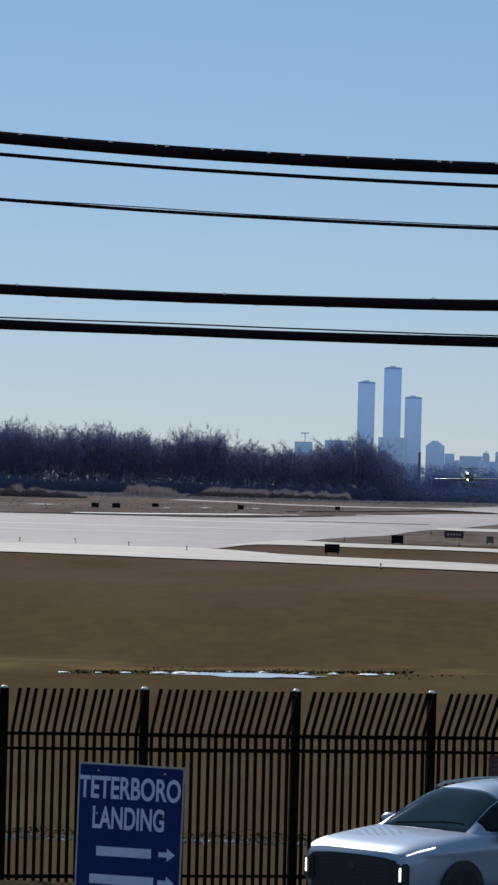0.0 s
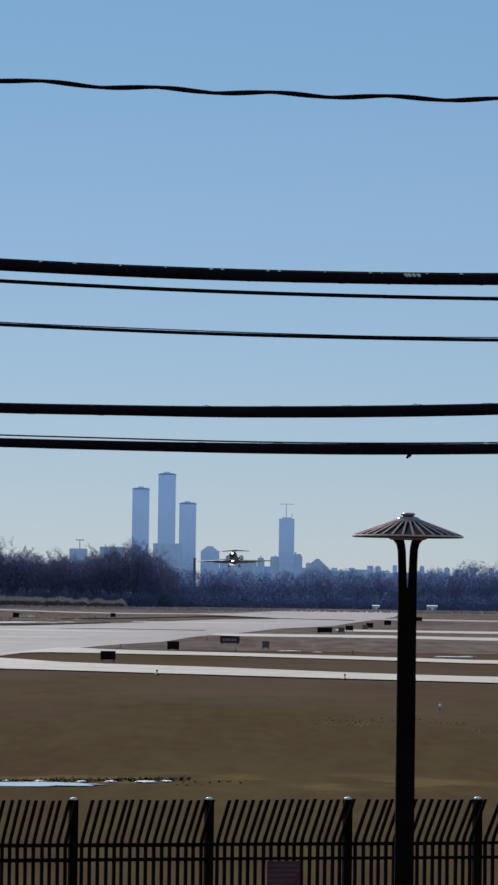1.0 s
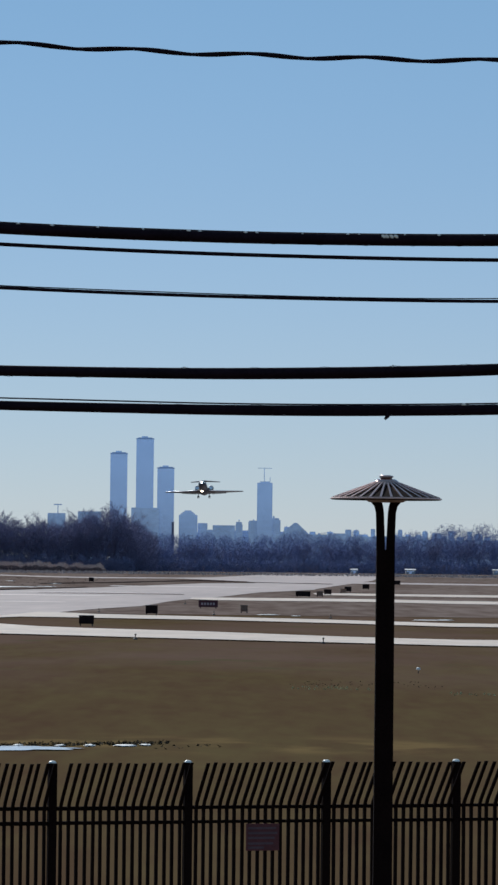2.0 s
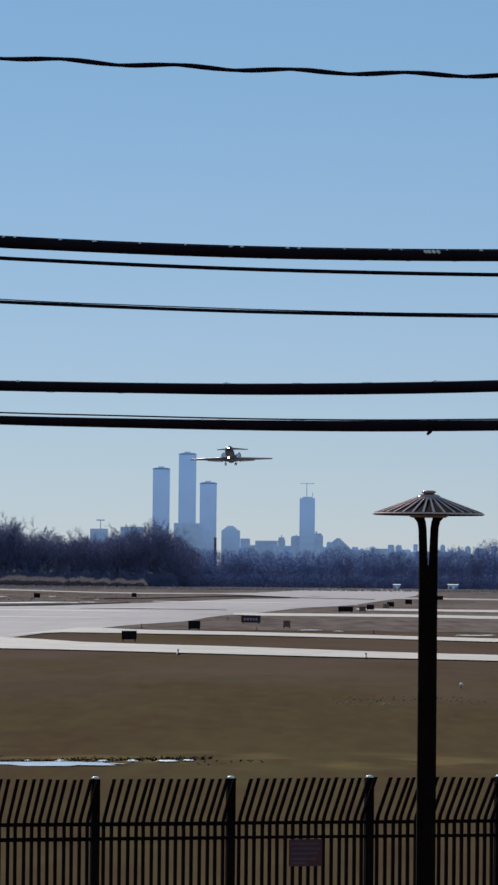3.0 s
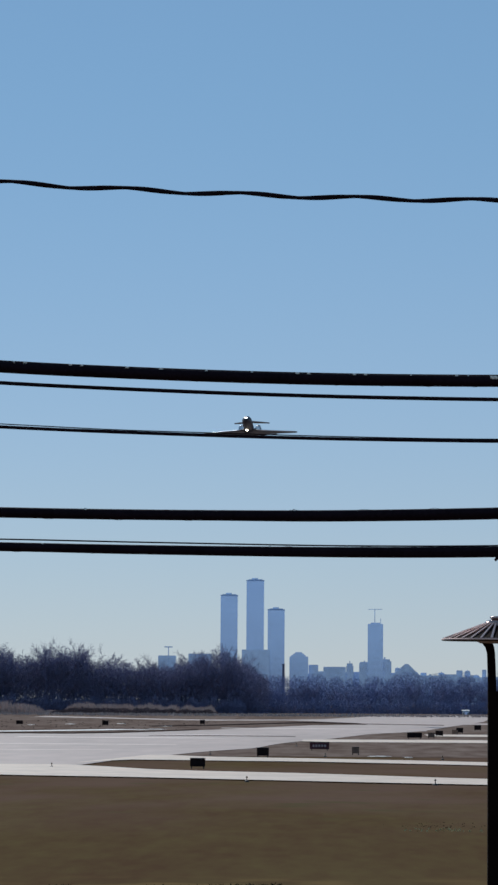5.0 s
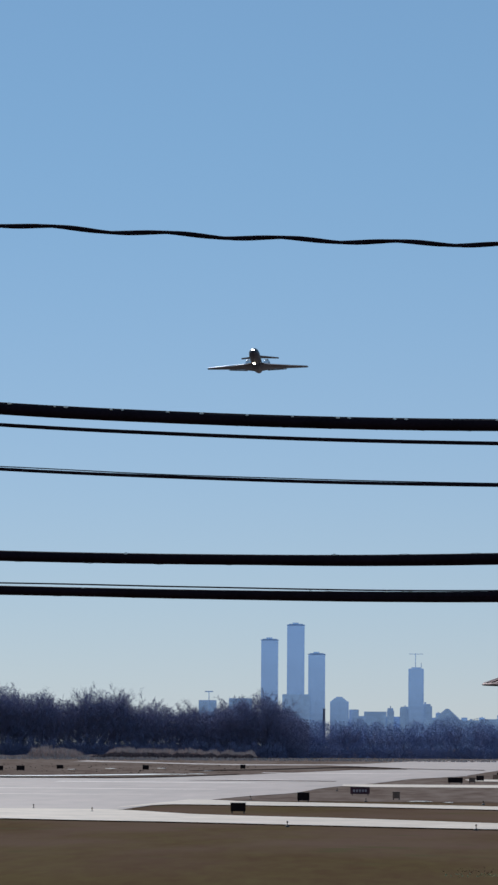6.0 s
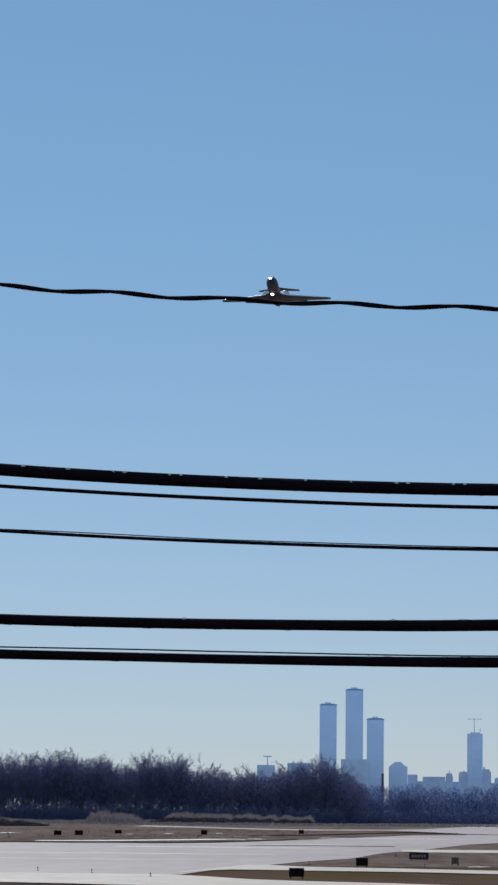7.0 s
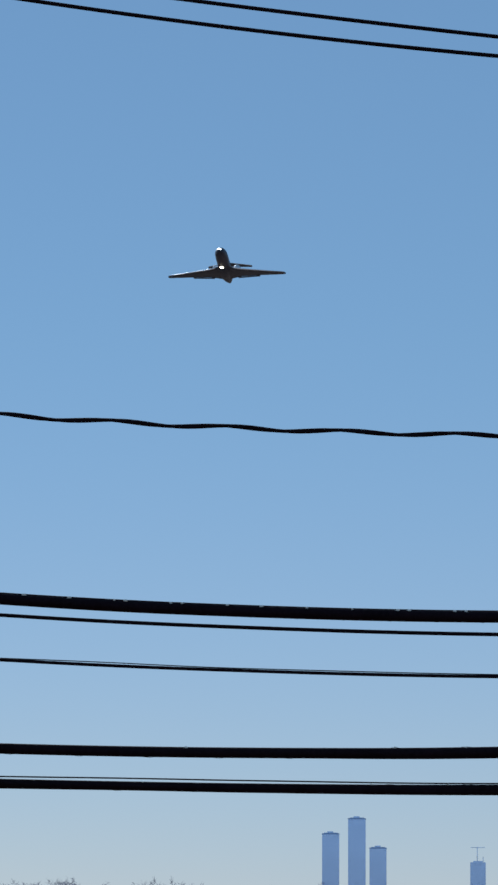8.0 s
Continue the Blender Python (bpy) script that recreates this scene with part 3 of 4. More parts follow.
def build_thicket(name, x0, x1, y0, depth, count, height, size, thick, material, label, category, power=1.05):
    """A tangle of short branches at all angles, thinning out towards its top."""
    x, y = RNG.uniform(x0, x1, count), y0 + RNG.uniform(0, depth, count)
    top = np.array([height(v) for v in x])
    z = FIELD + top * RNG.uniform(0.86, 1.12, count) * RNG.random(count) ** power
    d = RNG.normal(0, 1, (count, 3)) + np.array([0, 0, 0.35])
    d /= np.linalg.norm(d, axis=1)[:, None]
    ln = size * RNG.uniform(0.4, 1.0, count)
    A = np.stack([x, y, z], 1) - d * ln[:, None] / 2
    B = A + d * ln[:, None]
    A[:, 2], B[:, 2] = np.maximum(A[:, 2], FIELD - 0.1), np.maximum(B[:, 2], FIELD - 0.05)
    r = thick * RNG.uniform(0.5, 1.0, count)
    ob = new(name, big_mesh(name, *prisms(list(zip(A, B, r, r * 0.3)), 3), material))
    return tagged(ob, label, category, kind="stuff")


def along(xs, hs):
    return lambda v: float(np.interp(v, xs, hs)) * (0.75 + 0.5 * noise.noise((v * 0.35, 0.0, 2.0)))


build_single_trees()
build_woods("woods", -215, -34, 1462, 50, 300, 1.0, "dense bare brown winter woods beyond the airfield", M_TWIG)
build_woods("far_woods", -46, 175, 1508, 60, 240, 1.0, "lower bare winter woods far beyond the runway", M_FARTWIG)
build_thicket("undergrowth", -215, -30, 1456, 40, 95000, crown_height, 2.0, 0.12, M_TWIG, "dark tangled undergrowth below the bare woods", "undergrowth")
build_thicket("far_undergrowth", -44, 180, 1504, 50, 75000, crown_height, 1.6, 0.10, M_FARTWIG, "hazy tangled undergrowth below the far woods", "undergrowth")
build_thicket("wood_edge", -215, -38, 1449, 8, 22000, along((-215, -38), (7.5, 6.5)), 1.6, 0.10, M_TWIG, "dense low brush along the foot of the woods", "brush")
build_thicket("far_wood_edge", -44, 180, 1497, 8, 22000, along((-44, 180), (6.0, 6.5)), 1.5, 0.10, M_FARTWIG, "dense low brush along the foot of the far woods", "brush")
REED_X, REED_H = (-215, -178, -160, -150, -134, -130, -117, -113, -104, -101, -80, -50, -48, -40), (0.3, 0.3, 0.3, 0.2, 0.2, 1.0, 0.9, 0.25, 0.3, 1.05, 0.9, 0.72, 0.1, 0.1)
build_brush("reeds", -180, -47, 1400, 40, 22000, 2.6, 5.4, 0.16, M_BERM, "tall pale dry reeds before the woods", "reeds", along(REED_X, REED_H), 0.14)
build_thicket("reed_scrub", -108, -47, 1392, 7, 6000, along((-108, -100, -75, -50, -47), (0.6, 2.6, 2.2, 1.6, 0.3)), 1.3, 0.10, M_SCRUB, "low dark scrub at the foot of the reeds", "scrub")
build_thicket("shrubs", -150, -114, 1085, 14, 7000, along((-150, -138, -126, -120, -114), (2.6, 2.4, 2.0, 1.6, 0.2)), 1.2, 0.09, M_SCRUB, "dark bare shrubs on the open airfield", "shrubs")
build_brush("dry_reeds", -139, -126, 1102, 10, 2500, 2.0, 4.0, 0.12, M_BERM, "pale dry reeds behind the dark shrubs", "reeds", along((-139, -136, -129, -126), (0.4, 1, 1, 0.4)), 0.14)
build_brush("field_weeds", -120, -30, 700, 290, 700, 0.08, 0.28, 0.4, M_TUFT, "scattered dark weeds on pale turf", "weeds", None, 0.3)
build_brush("dry_weeds", -215, 170, 1230, 160, 7000, 0.2, 0.8, 0.5, M_BERM, "low dry weeds at the airfield's edge", "weeds")


# ---- airfield signs and lights ----
def field_sign(w, h, x, y, z0=FIELD, panel=None, label="", bars=False, turn=0.0):
    s = thing("airfield_sign", label or "black back of a low airfield guidance sign", "sign", "airfield signs", pose(x, y, z0, 0, 0, turn))
    part("cabinet", box(-w / 2, w / 2, -0.14, 0.14, 0.18, h, 0.03), panel or M_BLACK, s)
    for sx in (-0.4, 0.4):
        part("leg", box(sx * w - 0.05, sx * w + 0.05, -0.05, 0.05, 0, 0.2), M_TRIM, s)
    part("top_rail", box(-w / 2 - 0.03, w / 2 + 0.03, -0.17, 0.17, h, h + 0.05), M_TRIM, s)
    if bars:
        n = 5
        for k in range(n):
            a = -w * 0.36 + k * w * 0.15
            part("lettering_bar", box(a, a + w * 0.10, -0.155, -0.14, h * 0.45, h * 0.72), M_PALE, s)
    return s


field_sign(1.25, 0.85, -12.3, 318)
field_sign(1.2, 0.95, -8.2, 380)
field_sign(2.2, 0.95, -2.9, 432, panel=M_MAROON, label="dark red airfield sign with pale lettering", bars=True)
field_sign(0.75, 0.8, 1.1, 400, panel=M_TAN, label="small weathered tan cabinet on the grass")
field_sign(2.2, 0.9, 10.3, 566)
field_sign(1.0, 0.8, 13.0, 575, panel=M_TAN, label="small weathered tan cabinet on the grass")
field_sign(1.2, 0.9, 14.9, 604)
field_sign(1.0, 0.8, 18.2, 632, panel=M_TAN, label="small weathered tan cabinet on the grass")
field_sign(1.2, 0.95, 19.8, 660)
field_sign(1.3, 1.0, 25.0, 720)
field_sign(1.3, 1.0, 30.5, 790)
field_sign(1.4, 1.0, 36.5, 850)
field_sign(1.3, 1.05, -49.8, 790)
field_sign(1.1, 1.0, -31.5, 840)
field_sign(1.5, 1.0, -76.0, 748)
field_sign(1.6, 1.05, -72.0, 750)
field_sign(1.4, 0.9, -68.5, 800)


def edge_light(x, y):
    e = thing("edge_light", "short taxiway edge light on a dark stake", "edge light", "taxiway edge lights", pose(x, y, FIELD))
    part("stake", tube([(0, 0, 0), (0, 0, 0.30)], 0.03, 6), M_TRIM, e)
    part("lens", lathe([(0.05, 0.30), (0.07, 0.33), (0.07, 0.39), (0.03, 0.43)], 10), M_YELLOW, e)
    part("base_plate", lathe([(0.16, 0.0), (0.14, 0.1), (0.05, 0.14)], 10), M_TRIM, e)
    return e


_e = edge_light(-6.9, 268)
for x, y in ((6.2, 262), (-41.4, 341), (-36.5, 342), (-30.7, 332), (-24.5, 318), (19, 257), (-14, 395), (-6.0, 470), (-46, 330), (-2.0, 385), (9.5, 372)):
    copy_thing(_e, pose(x, y, FIELD))


# ---- meltwater, snow and weeds near the fence ----
def blob_sheet(name, cx, cy, rx, ry, z, material, label, category, seed, n=48, kind=""):
    bm = bmesh.new()
    vs = []
    for k in range(n):
        a = 2 * math.pi * k / n
        r = 1 + 0.35 * noise.noise((math.cos(a) * 2 + seed, math.sin(a) * 2, seed * 3.1)) + 0.12 * noise.noise((math.cos(a) * 7, math.sin(a) * 7, seed))
        vs.append(bm.verts.new((rx * r * math.cos(a), ry * r * math.sin(a), 0.02 * noise.noise((k * 0.4, seed, 0)))))
    c = bm.verts.new((0, 0, 0.03))
    for k in range(n):
        bm.faces.new((vs[k], vs[(k + 1) % n], c))
    ob = new(name, finish(bm, name, material))
    ob.location = (cx, cy, z)
    return tagged(ob, label, category, "", kind)


blob_sheet("puddle", -6.9, 115.6, 2.3, 1.3, FIELD + 0.03, M_WATER, "shallow meltwater puddle with the pale sky in its colour", "puddle", 1.3, kind="structure")


def snow_lump(x, y, rx, ry, h, seed):
    bm = bmesh.new()
    bmesh.ops.create_icosphere(bm, subdivisions=3, radius=1.0)
    for v in bm.verts:
        n = v.co.normalized()
        v.co = Vector((n.x * rx, n.y * ry, max(-0.05, n.z * h * 0.38))) * (1 + 0.6 * noise.noise(n * 2.2 + Vector((seed, 0, 0))))
    ob = new("snow_patch", finish(bm, "snow_patch", M_SNOW, True))
    ob.location = (x, y, FIELD + 0.03)
    return tagged(ob, "small melting patch of old snow on brown grass", "snow", "melting snow patches")


for k, (x, y, rx, ry, h) in enumerate(((-10.6, 114.8, 0.16, 0.3, 0.07), (-9.6, 115.2, 0.3, 0.4, 0.08), (-11.4, 114.4, 0.10, 0.2, 0.05), (-12.4, 114.0, 0.16, 0.2, 0.06), (-8.9, 115.6, 0.4, 0.4, 0.09), (-4.4, 117.6, 0.16, 0.3, 0.10), (-3.3, 117.9, 0.34, 0.4, 0.07), (-5.3, 117.4, 0.14, 0.3, 0.07), (-2.7, 118.4, 0.18, 0.3, 0.05), (-7.6, 117.1, 0.12, 0.2, 0.08), (-6.6, 117.2, 0.14, 0.2, 0.09))):
    snow_lump(x, y, rx, ry, h, k * 1.7)


def weeds(name, x0, x1, y0, y1, count, h, material, label, zf=None):
    x = RNG.uniform(x0, x1, count)
    y = y0 + (y1 - y0) * (x - x0) / (x1 - x0) + RNG.normal(0, 0.5, count)
    hh = RNG.uniform(0.4, 1.0, count) * h
    a = RNG.uniform(0, 6.283, count)
    w = 0.035
    V = np.zeros((count, 3, 3))
    V[:, 0] = np.stack([x - w * np.cos(a), y - w * np.sin(a), np.full(count, FIELD)], 1)
    V[:, 1] = np.stack([x + w * np.cos(a), y + w * np.sin(a), np.full(count, FIELD)], 1)
    V[:, 2] = np.stack([x + RNG.normal(0, 0.08, count), y + RNG.normal(0, 0.08, count), FIELD + hh], 1)
    F = np.arange(count * 3).reshape(-1, 3)
    return tagged(new(name, big_mesh(name, V.reshape(-1, 3), F, material)), label, "weeds", kind="stuff")


weeds("wet_weeds", -12.2, -2.0, 114.6, 120.2, 1200, 0.09, M_TUFT, "dark wet weeds around the melting snow")
weeds("verge_grass", -10, 8, 62.6, 64.2, 3000, 0.05, M_TURF, "pale dry grass behind the fence")


for k, (x, y, rx, ry) in enumerate(((-38.7, 693, 2.6, 5), (-35.2, 707, 1.8, 4), (-37, 783, 1.4, 5), (14.6, 1392, 5, 10), (44, 1388, 8, 10), (-94, 815, 3.4, 6), (-60, 830, 1.1, 3), (-50, 850, 1.0, 3), (-66, 800, 0.8, 3), (3.5, 390, 1.1, 1.6), (6.3, 384, 0.5, 1.0), (18.9, 366, 1.6, 1.8), (20.6, 369, 0.7, 1.2))):
    snow_lump(x, y, rx, ry, 0.16 if y > 600 else 0.09, 3.3 + k)


def tufts(name, spots, h, material, label):
    """Small clumps of blades about the given plan points."""
    V = []
    for x, y, r, n in spots:
        for _ in range(n):
            px, py = x + RNG.normal(0, r), y + RNG.normal(0, r * 2)
            a, w, hh = RNG.uniform(0, 6.283), 0.05, h * RNG.uniform(0.4, 1)
            V += [(px - w * math.cos(a), py - w * math.sin(a), FIELD), (px + w * math.cos(a), py + w * math.sin(a), FIELD), (px + RNG.normal(0, 0.06), py, FIELD + hh)]
    V = np.array(V)
    return tagged(new(name, big_mesh(name, V, np.arange(len(V)).reshape(-1, 3), material)), label, "weeds", kind="stuff")


tufts("dry_tufts", [(3.2 + 0.32 * k + 0.2 * math.sin(k * 5.0), 172 + 1.4 * math.sin(k * 2.3), 0.3, 5) for k in range(9)] + [(9.8 + 0.4 * k, 166 + math.sin(k * 3.0), 0.25, 5) for k in range(5)], 0.14, M_STRAW, "pale dry grass tufts on the airfield")
tufts("grit_clumps", [(-11 + 0.11 * k, 61.35 + 0.09 * 0.11 * k + 0.12 * math.sin(k * 2.7), 0.10, 6 + int(5 * math.sin(k * 1.3))) for k in range(92)], 0.075, M_GRIT, "pale dead stems and grit behind the fence")
tufts("dark_tufts", [(-10 + 0.9 * k + 0.4 * math.sin(k * 7.0), 118.6 + 1.2 * math.sin(k * 1.9), 0.25, 10) for k in range(11)] + [(3 + 0.7 * k, 178 + 3 * math.sin(k * 2.0), 0.5, 10) for k in range(10)], 0.06, M_TUFT, "dark dead weeds on the airfield")
marker = thing("field_marker", "small white marker ball on a short stake", "marker", m=pose(9.55, 196, FIELD))
part("stake", tube([(0, 0, 0), (0, 0, 0.16)], 0.02, 6), M_TRIM, marker)
part("ball", lathe([(0.02, 0.14), (0.07, 0.17), (0.10, 0.22), (0.09, 0.29), (0.03, 0.33)], 12), M_SNOW, marker, "", True)


# ---- far low buildings at the wood's edge ----
def far_shed(x, y, w, h, gable):
    b = thing("warehouse", "low pale warehouse among far bare trees", "building", "far warehouses", pose(x, y, FIELD))
    part("wall", box(-w / 2, w / 2, -4, 4, 0, h), M_FAR, b)
    # snow white on the roof takes the place of its gleam in the sun
    part("roof", loft([[(-w / 2 - 0.3, -4.3, h), (w / 2 + 0.3, -4.3, h), (w / 2 + 0.3, 4.3, h), (-w / 2 - 0.3, 4.3, h)], [(-w / 2 - 0.3, -0.1, h + gable), (w / 2 + 0.3, -0.1, h + gable), (w / 2 + 0.3, 0.1, h + gable), (-w / 2 - 0.3, 0.1, h + gable)]]), M_SNOW, b, "roof whitened for its gleam")
    part("door", box(-0.5, 0.5, -4.08, -4.0, 0, h * 0.8), M_TOWER_DK, b)
    for k in (-0.3, 0.3):
        part("window", box(k * w - 0.4, k * w + 0.4, -4.06, -4.0, h * 0.55, h * 0.8), M_TOWER_DK, b)


for x, w, h in ((47, 2.4, 1.5), (69, 3.6, 1.7), (104, 5.0, 1.9)):
    far_shed(x, 1490, w, h, 0.35)


# ---- overhead cables ----
def wire_z(c, x):
    """Height of a cable: the measured bow about the middle, slack and shallow further out."""
    xi = max(-3.0, min(3.0, x))
    z = c[0] * xi * xi + c[1] * xi + c[2]
    d = x - xi
    return z + d * (2 * c[0] * xi + c[1]) + 0.0015 * d * d


def line(c, off=0.0, ends=26.0, n=160, dy=0.0, wob=0.0, seed=0.0):
    xs = np.concatenate([np.linspace(-ends, -4, 30)[:-1], np.linspace(-4, 4, n), np.linspace(4, ends, 30)[1:]])
    return [(x, 20 + dy + wob * noise.noise((x * 1.1, seed, 5.0)), wire_z(c, x) + off + wob * noise.noise((x * 0.9, seed, 0.0))) for x in xs]


def helix(c, r, pitch, wire_r, off=0.0, phase=0.0, x0=-4.5, x1=4.5, sides=5, per=14):
    pts = []
    for x in np.arange(x0, x1, pitch / per):
        a = 2 * math.pi * x / pitch + phase
        pts.append((x, 20 + r * math.cos(a), wire_z(c, x) + off + r * math.sin(a)))
    return tube(pts, wire_r, sides)


CLIP = finish(box(-0.009, 0.009, -0.008, 0.004, -0.006, 0.005, 0.003), "lashing_clip", M_CAP)


def comm_cable(c, r, label, pitch, sub=(), clips=0.0, top=0.0, cluster=()):
    t = thing("overhead_cable", label, "cable", "overhead cables")
    part("sheath", tube(line(c, wob=0.004, seed=c[2]), r, 14), M_CABLE, t, "", True)
    part("lashing_wire", helix(c, r + 0.0002, pitch, 0.0008), M_CABLE, t)
    k = 0
    x = -4.4
    for xc in cluster:
        o = new("lashing_clip", CLIP)
        o.parent = t
        o.location = (xc, 20 - r * 0.8, wire_z(c, xc) + r * 0.6)
        o.rotation_euler = (0, 0.6, 0)
        o.scale = (1.4, 1.4, 1.4)
    while x < 4.4 and clips:
        x += clips * random.choice((0.25, 0.75, 1.0, 1.0, 1.0))
        o = new("lashing_clip", CLIP)
        o.parent = t
        o.location = (x, 20 - r * 0.35, wire_z(c, x) + r * 0.93 + top)
        o.scale = (random.uniform(0.6, 1.3),) * 3
        o["label"] = "bright metal lashing clip"
    for off, rr, wob in sub:
        part("messenger_strand", tube(line(c, off, wob=wob, seed=c[2] + off), rr, 8), M_CABLE, t, "", True)
    return t


C_SERVICE, C_1, C_2, C_3 = (0.0094, -0.0250, 8.148), (0.0108, -0.0150, 7.180), (0.0086, -0.0217, 7.090), (0.0080, -0.0166, 6.867)
C_4, C_5, C_6, C_7 = (0.0093, 0.0150, 6.466), (0.0064, 0.0042, 6.275), (0.0118, -0.1072, 10.226), (0.0061, -0.1237, 10.337)

service = thing("service_cable", "twisted black overhead service cable", "cable", "overhead cables")
part("neutral_strand", helix(C_SERVICE, 0.0097, 0.61, 0.0090, 0, 0.6, -5, 5, 8), M_CABLE, service, "", True)
part("insulated_strand", helix(C_SERVICE, 0.0090, 0.61, 0.0090, 0, 1.15, -5, 5, 8), M_CABLE, service, "", True)
part("insulated_strand", helix(C_SERVICE, 0.0082, 0.61, 0.0085, 0, 1.7, -5, 5, 8), M_CABLE, service, "", True)
for sx in (-1, 1):
    part("outer_run", tube([(sx * x, 20, wire_z(C_SERVICE, sx * x)) for x in np.linspace(4.95, 26, 24)], 0.017, 8), M_CABLE, service)

comm_cable(C_1, 0.031, "thick black lashed cable bundle with bright wire", 0.245, ((0.026, 0.009, 0.002),), 0.24, -0.001, (0.768, 0.786, 0.81, 0.834))
for c, r in ((C_2, 0.0105), (C_3, 0.0092)):
    t = thing("overhead_cable", "thin black overhead cable", "cable", "overhead cables")
    part("sheath", tube(line(c, wob=0.003, seed=c[2]), r, 10), M_CABLE, t, "", True)
part("drop_strand", tube(line(C_3, 0.012, wob=0.012, seed=2.0), 0.003, 6), M_CABLE, t)
comm_cable(C_4, 0.0285, "thick black lashed cable hanging in a shallow bow", 0.37, ((0.02, 0.007, 0.002), (-0.014, 0.015, 0.012)), 1.1)
b5 = comm_cable(C_5, 0.024, "black cable bundle with a drooping side strand", 0.41, ((-0.008, 0.021, 0.012), (0.034, 0.004, 0.014)), 1.6)
part("clamp_tail", tube([(0.806, 19.97, 6.27), (0.798, 19.97, 6.245), (0.783, 19.97, 6.228)], [0.013, 0.011, 0.006], 8), M_CABLE, b5, "short cable tail below a clamp")
for c in (C_6, C_7):
    t = thing("power_line", "high bare power line", "cable", "overhead cables")
    part("conductor", tube(line(c, ends=40), 0.0115, 8), M_CABLE, t, "", True)


# ---- street lamp ----
def build_lamp():
    t = thing("street_lamp", "dark bronze street lamp with ribbed conical shade", "street lamp", m=pose(1.432, 36, 0))
    part("base_plate", box(-0.19, 0.19, -0.19, 0.19, 0, 0.04, 0.008), M_LAMP, t)
    part("pole", loft([[(sx * w, sy * w, z) for sx, sy in ((-1, -1), (1, -1), (1, 1), (-1, 1))] for w, z in ((0.092, 0.04), (0.090, 1.5), (0.087, 4.0), (0.086, 5.5), (0.085, 5.58))]), M_LAMP, t)
    for sx in (-1, 1):
        pts = [(sx * 0.045, 5.45), (sx * 0.047, 5.62), (sx * 0.052, 5.8), (sx * 0.057, 5.93), (sx * 0.068, 5.99), (sx * 0.09, 6.03), (sx * 0.125, 6.055)]
        wd = [0.041, 0.040, 0.038, 0.037, 0.04, 0.05, 0.07]
        bm = loft([[(x - w, -0.045, z), (x + w, -0.045, z), (x + w, 0.045, z), (x - w, 0.045, z)] for (x, z), w in zip(pts, wd)])
        part("arm", bm, M_LAMP, t)
    part("shade", lathe([(0.10, 6.05), (0.515, 6.052), (0.526, 6.056), (0.526, 6.066), (0.50, 6.075), (0.115, 6.205), (0.10, 6.21)], 56), M_LAMP, t, "dark conical shade")
    rib = finish(loft([[(0.11, -0.006, 6.205), (0.11, 0.006, 6.205), (0.11, 0.006, 6.228), (0.11, -0.006, 6.228)], [(0.515, -0.011, 6.062), (0.515, 0.011, 6.062), (0.515, 0.011, 6.078), (0.515, -0.011, 6.078)]]), "rib", M_DISC)
    for k in range(32):
        o = new("rib", rib)
        o.parent = t
        o.rotation_euler = (0, 0, 2 * math.pi * (k + 0.3) / 32)
    part("rim", lathe([(0.521, 6.054), (0.530, 6.058), (0.530, 6.068), (0.521, 6.072)], 56), M_DISC, t)
    part("collar", lathe([(0.138, 6.185), (0.134, 6.202), (0.124, 6.220), (0.108, 6.236), (0.086, 6.248), (0.05, 6.255)], 40), M_POLISH, t, "polished bronze domed collar", True)
    part("cap", lathe([(0.05, 6.25), (0.056, 6.262), (0.066, 6.266), (0.068, 6.280), (0.04, 6.287)], 32), M_DISC, t, "polished stepped cap", True)
    part("lens", lathe([(0.16, 6.03), (0.2, 6.051)], 32), M_PALE, t)
    part("access_cover", box(-0.05, 0.05, -0.097, -0.088, 0.5, 0.7, 0.003), M_LAMP, t)


build_lamp()


# ---- direction sign ----
def rounded(ob, levels=2):
    """Rounds a lofted panel."""
    m = ob.modifiers.new("rounding", 'SUBSURF')
    m.levels = m.render_levels = levels
    return ob


def text_mesh(body, size, depth):
    cu = bpy.data.curves.new("text", 'FONT')
    cu.body, cu.size, cu.extrude = body, size, depth
    cu.align_x = 'CENTER'
    cu.offset = 0.008
    ob = bpy.data.objects.new("text", cu)
    me = bpy.data.meshes.new_from_object(ob)
    bpy.data.objects.remove(ob)
    me.materials.clear()
    me.materials.append(M_LETTER)
    return me


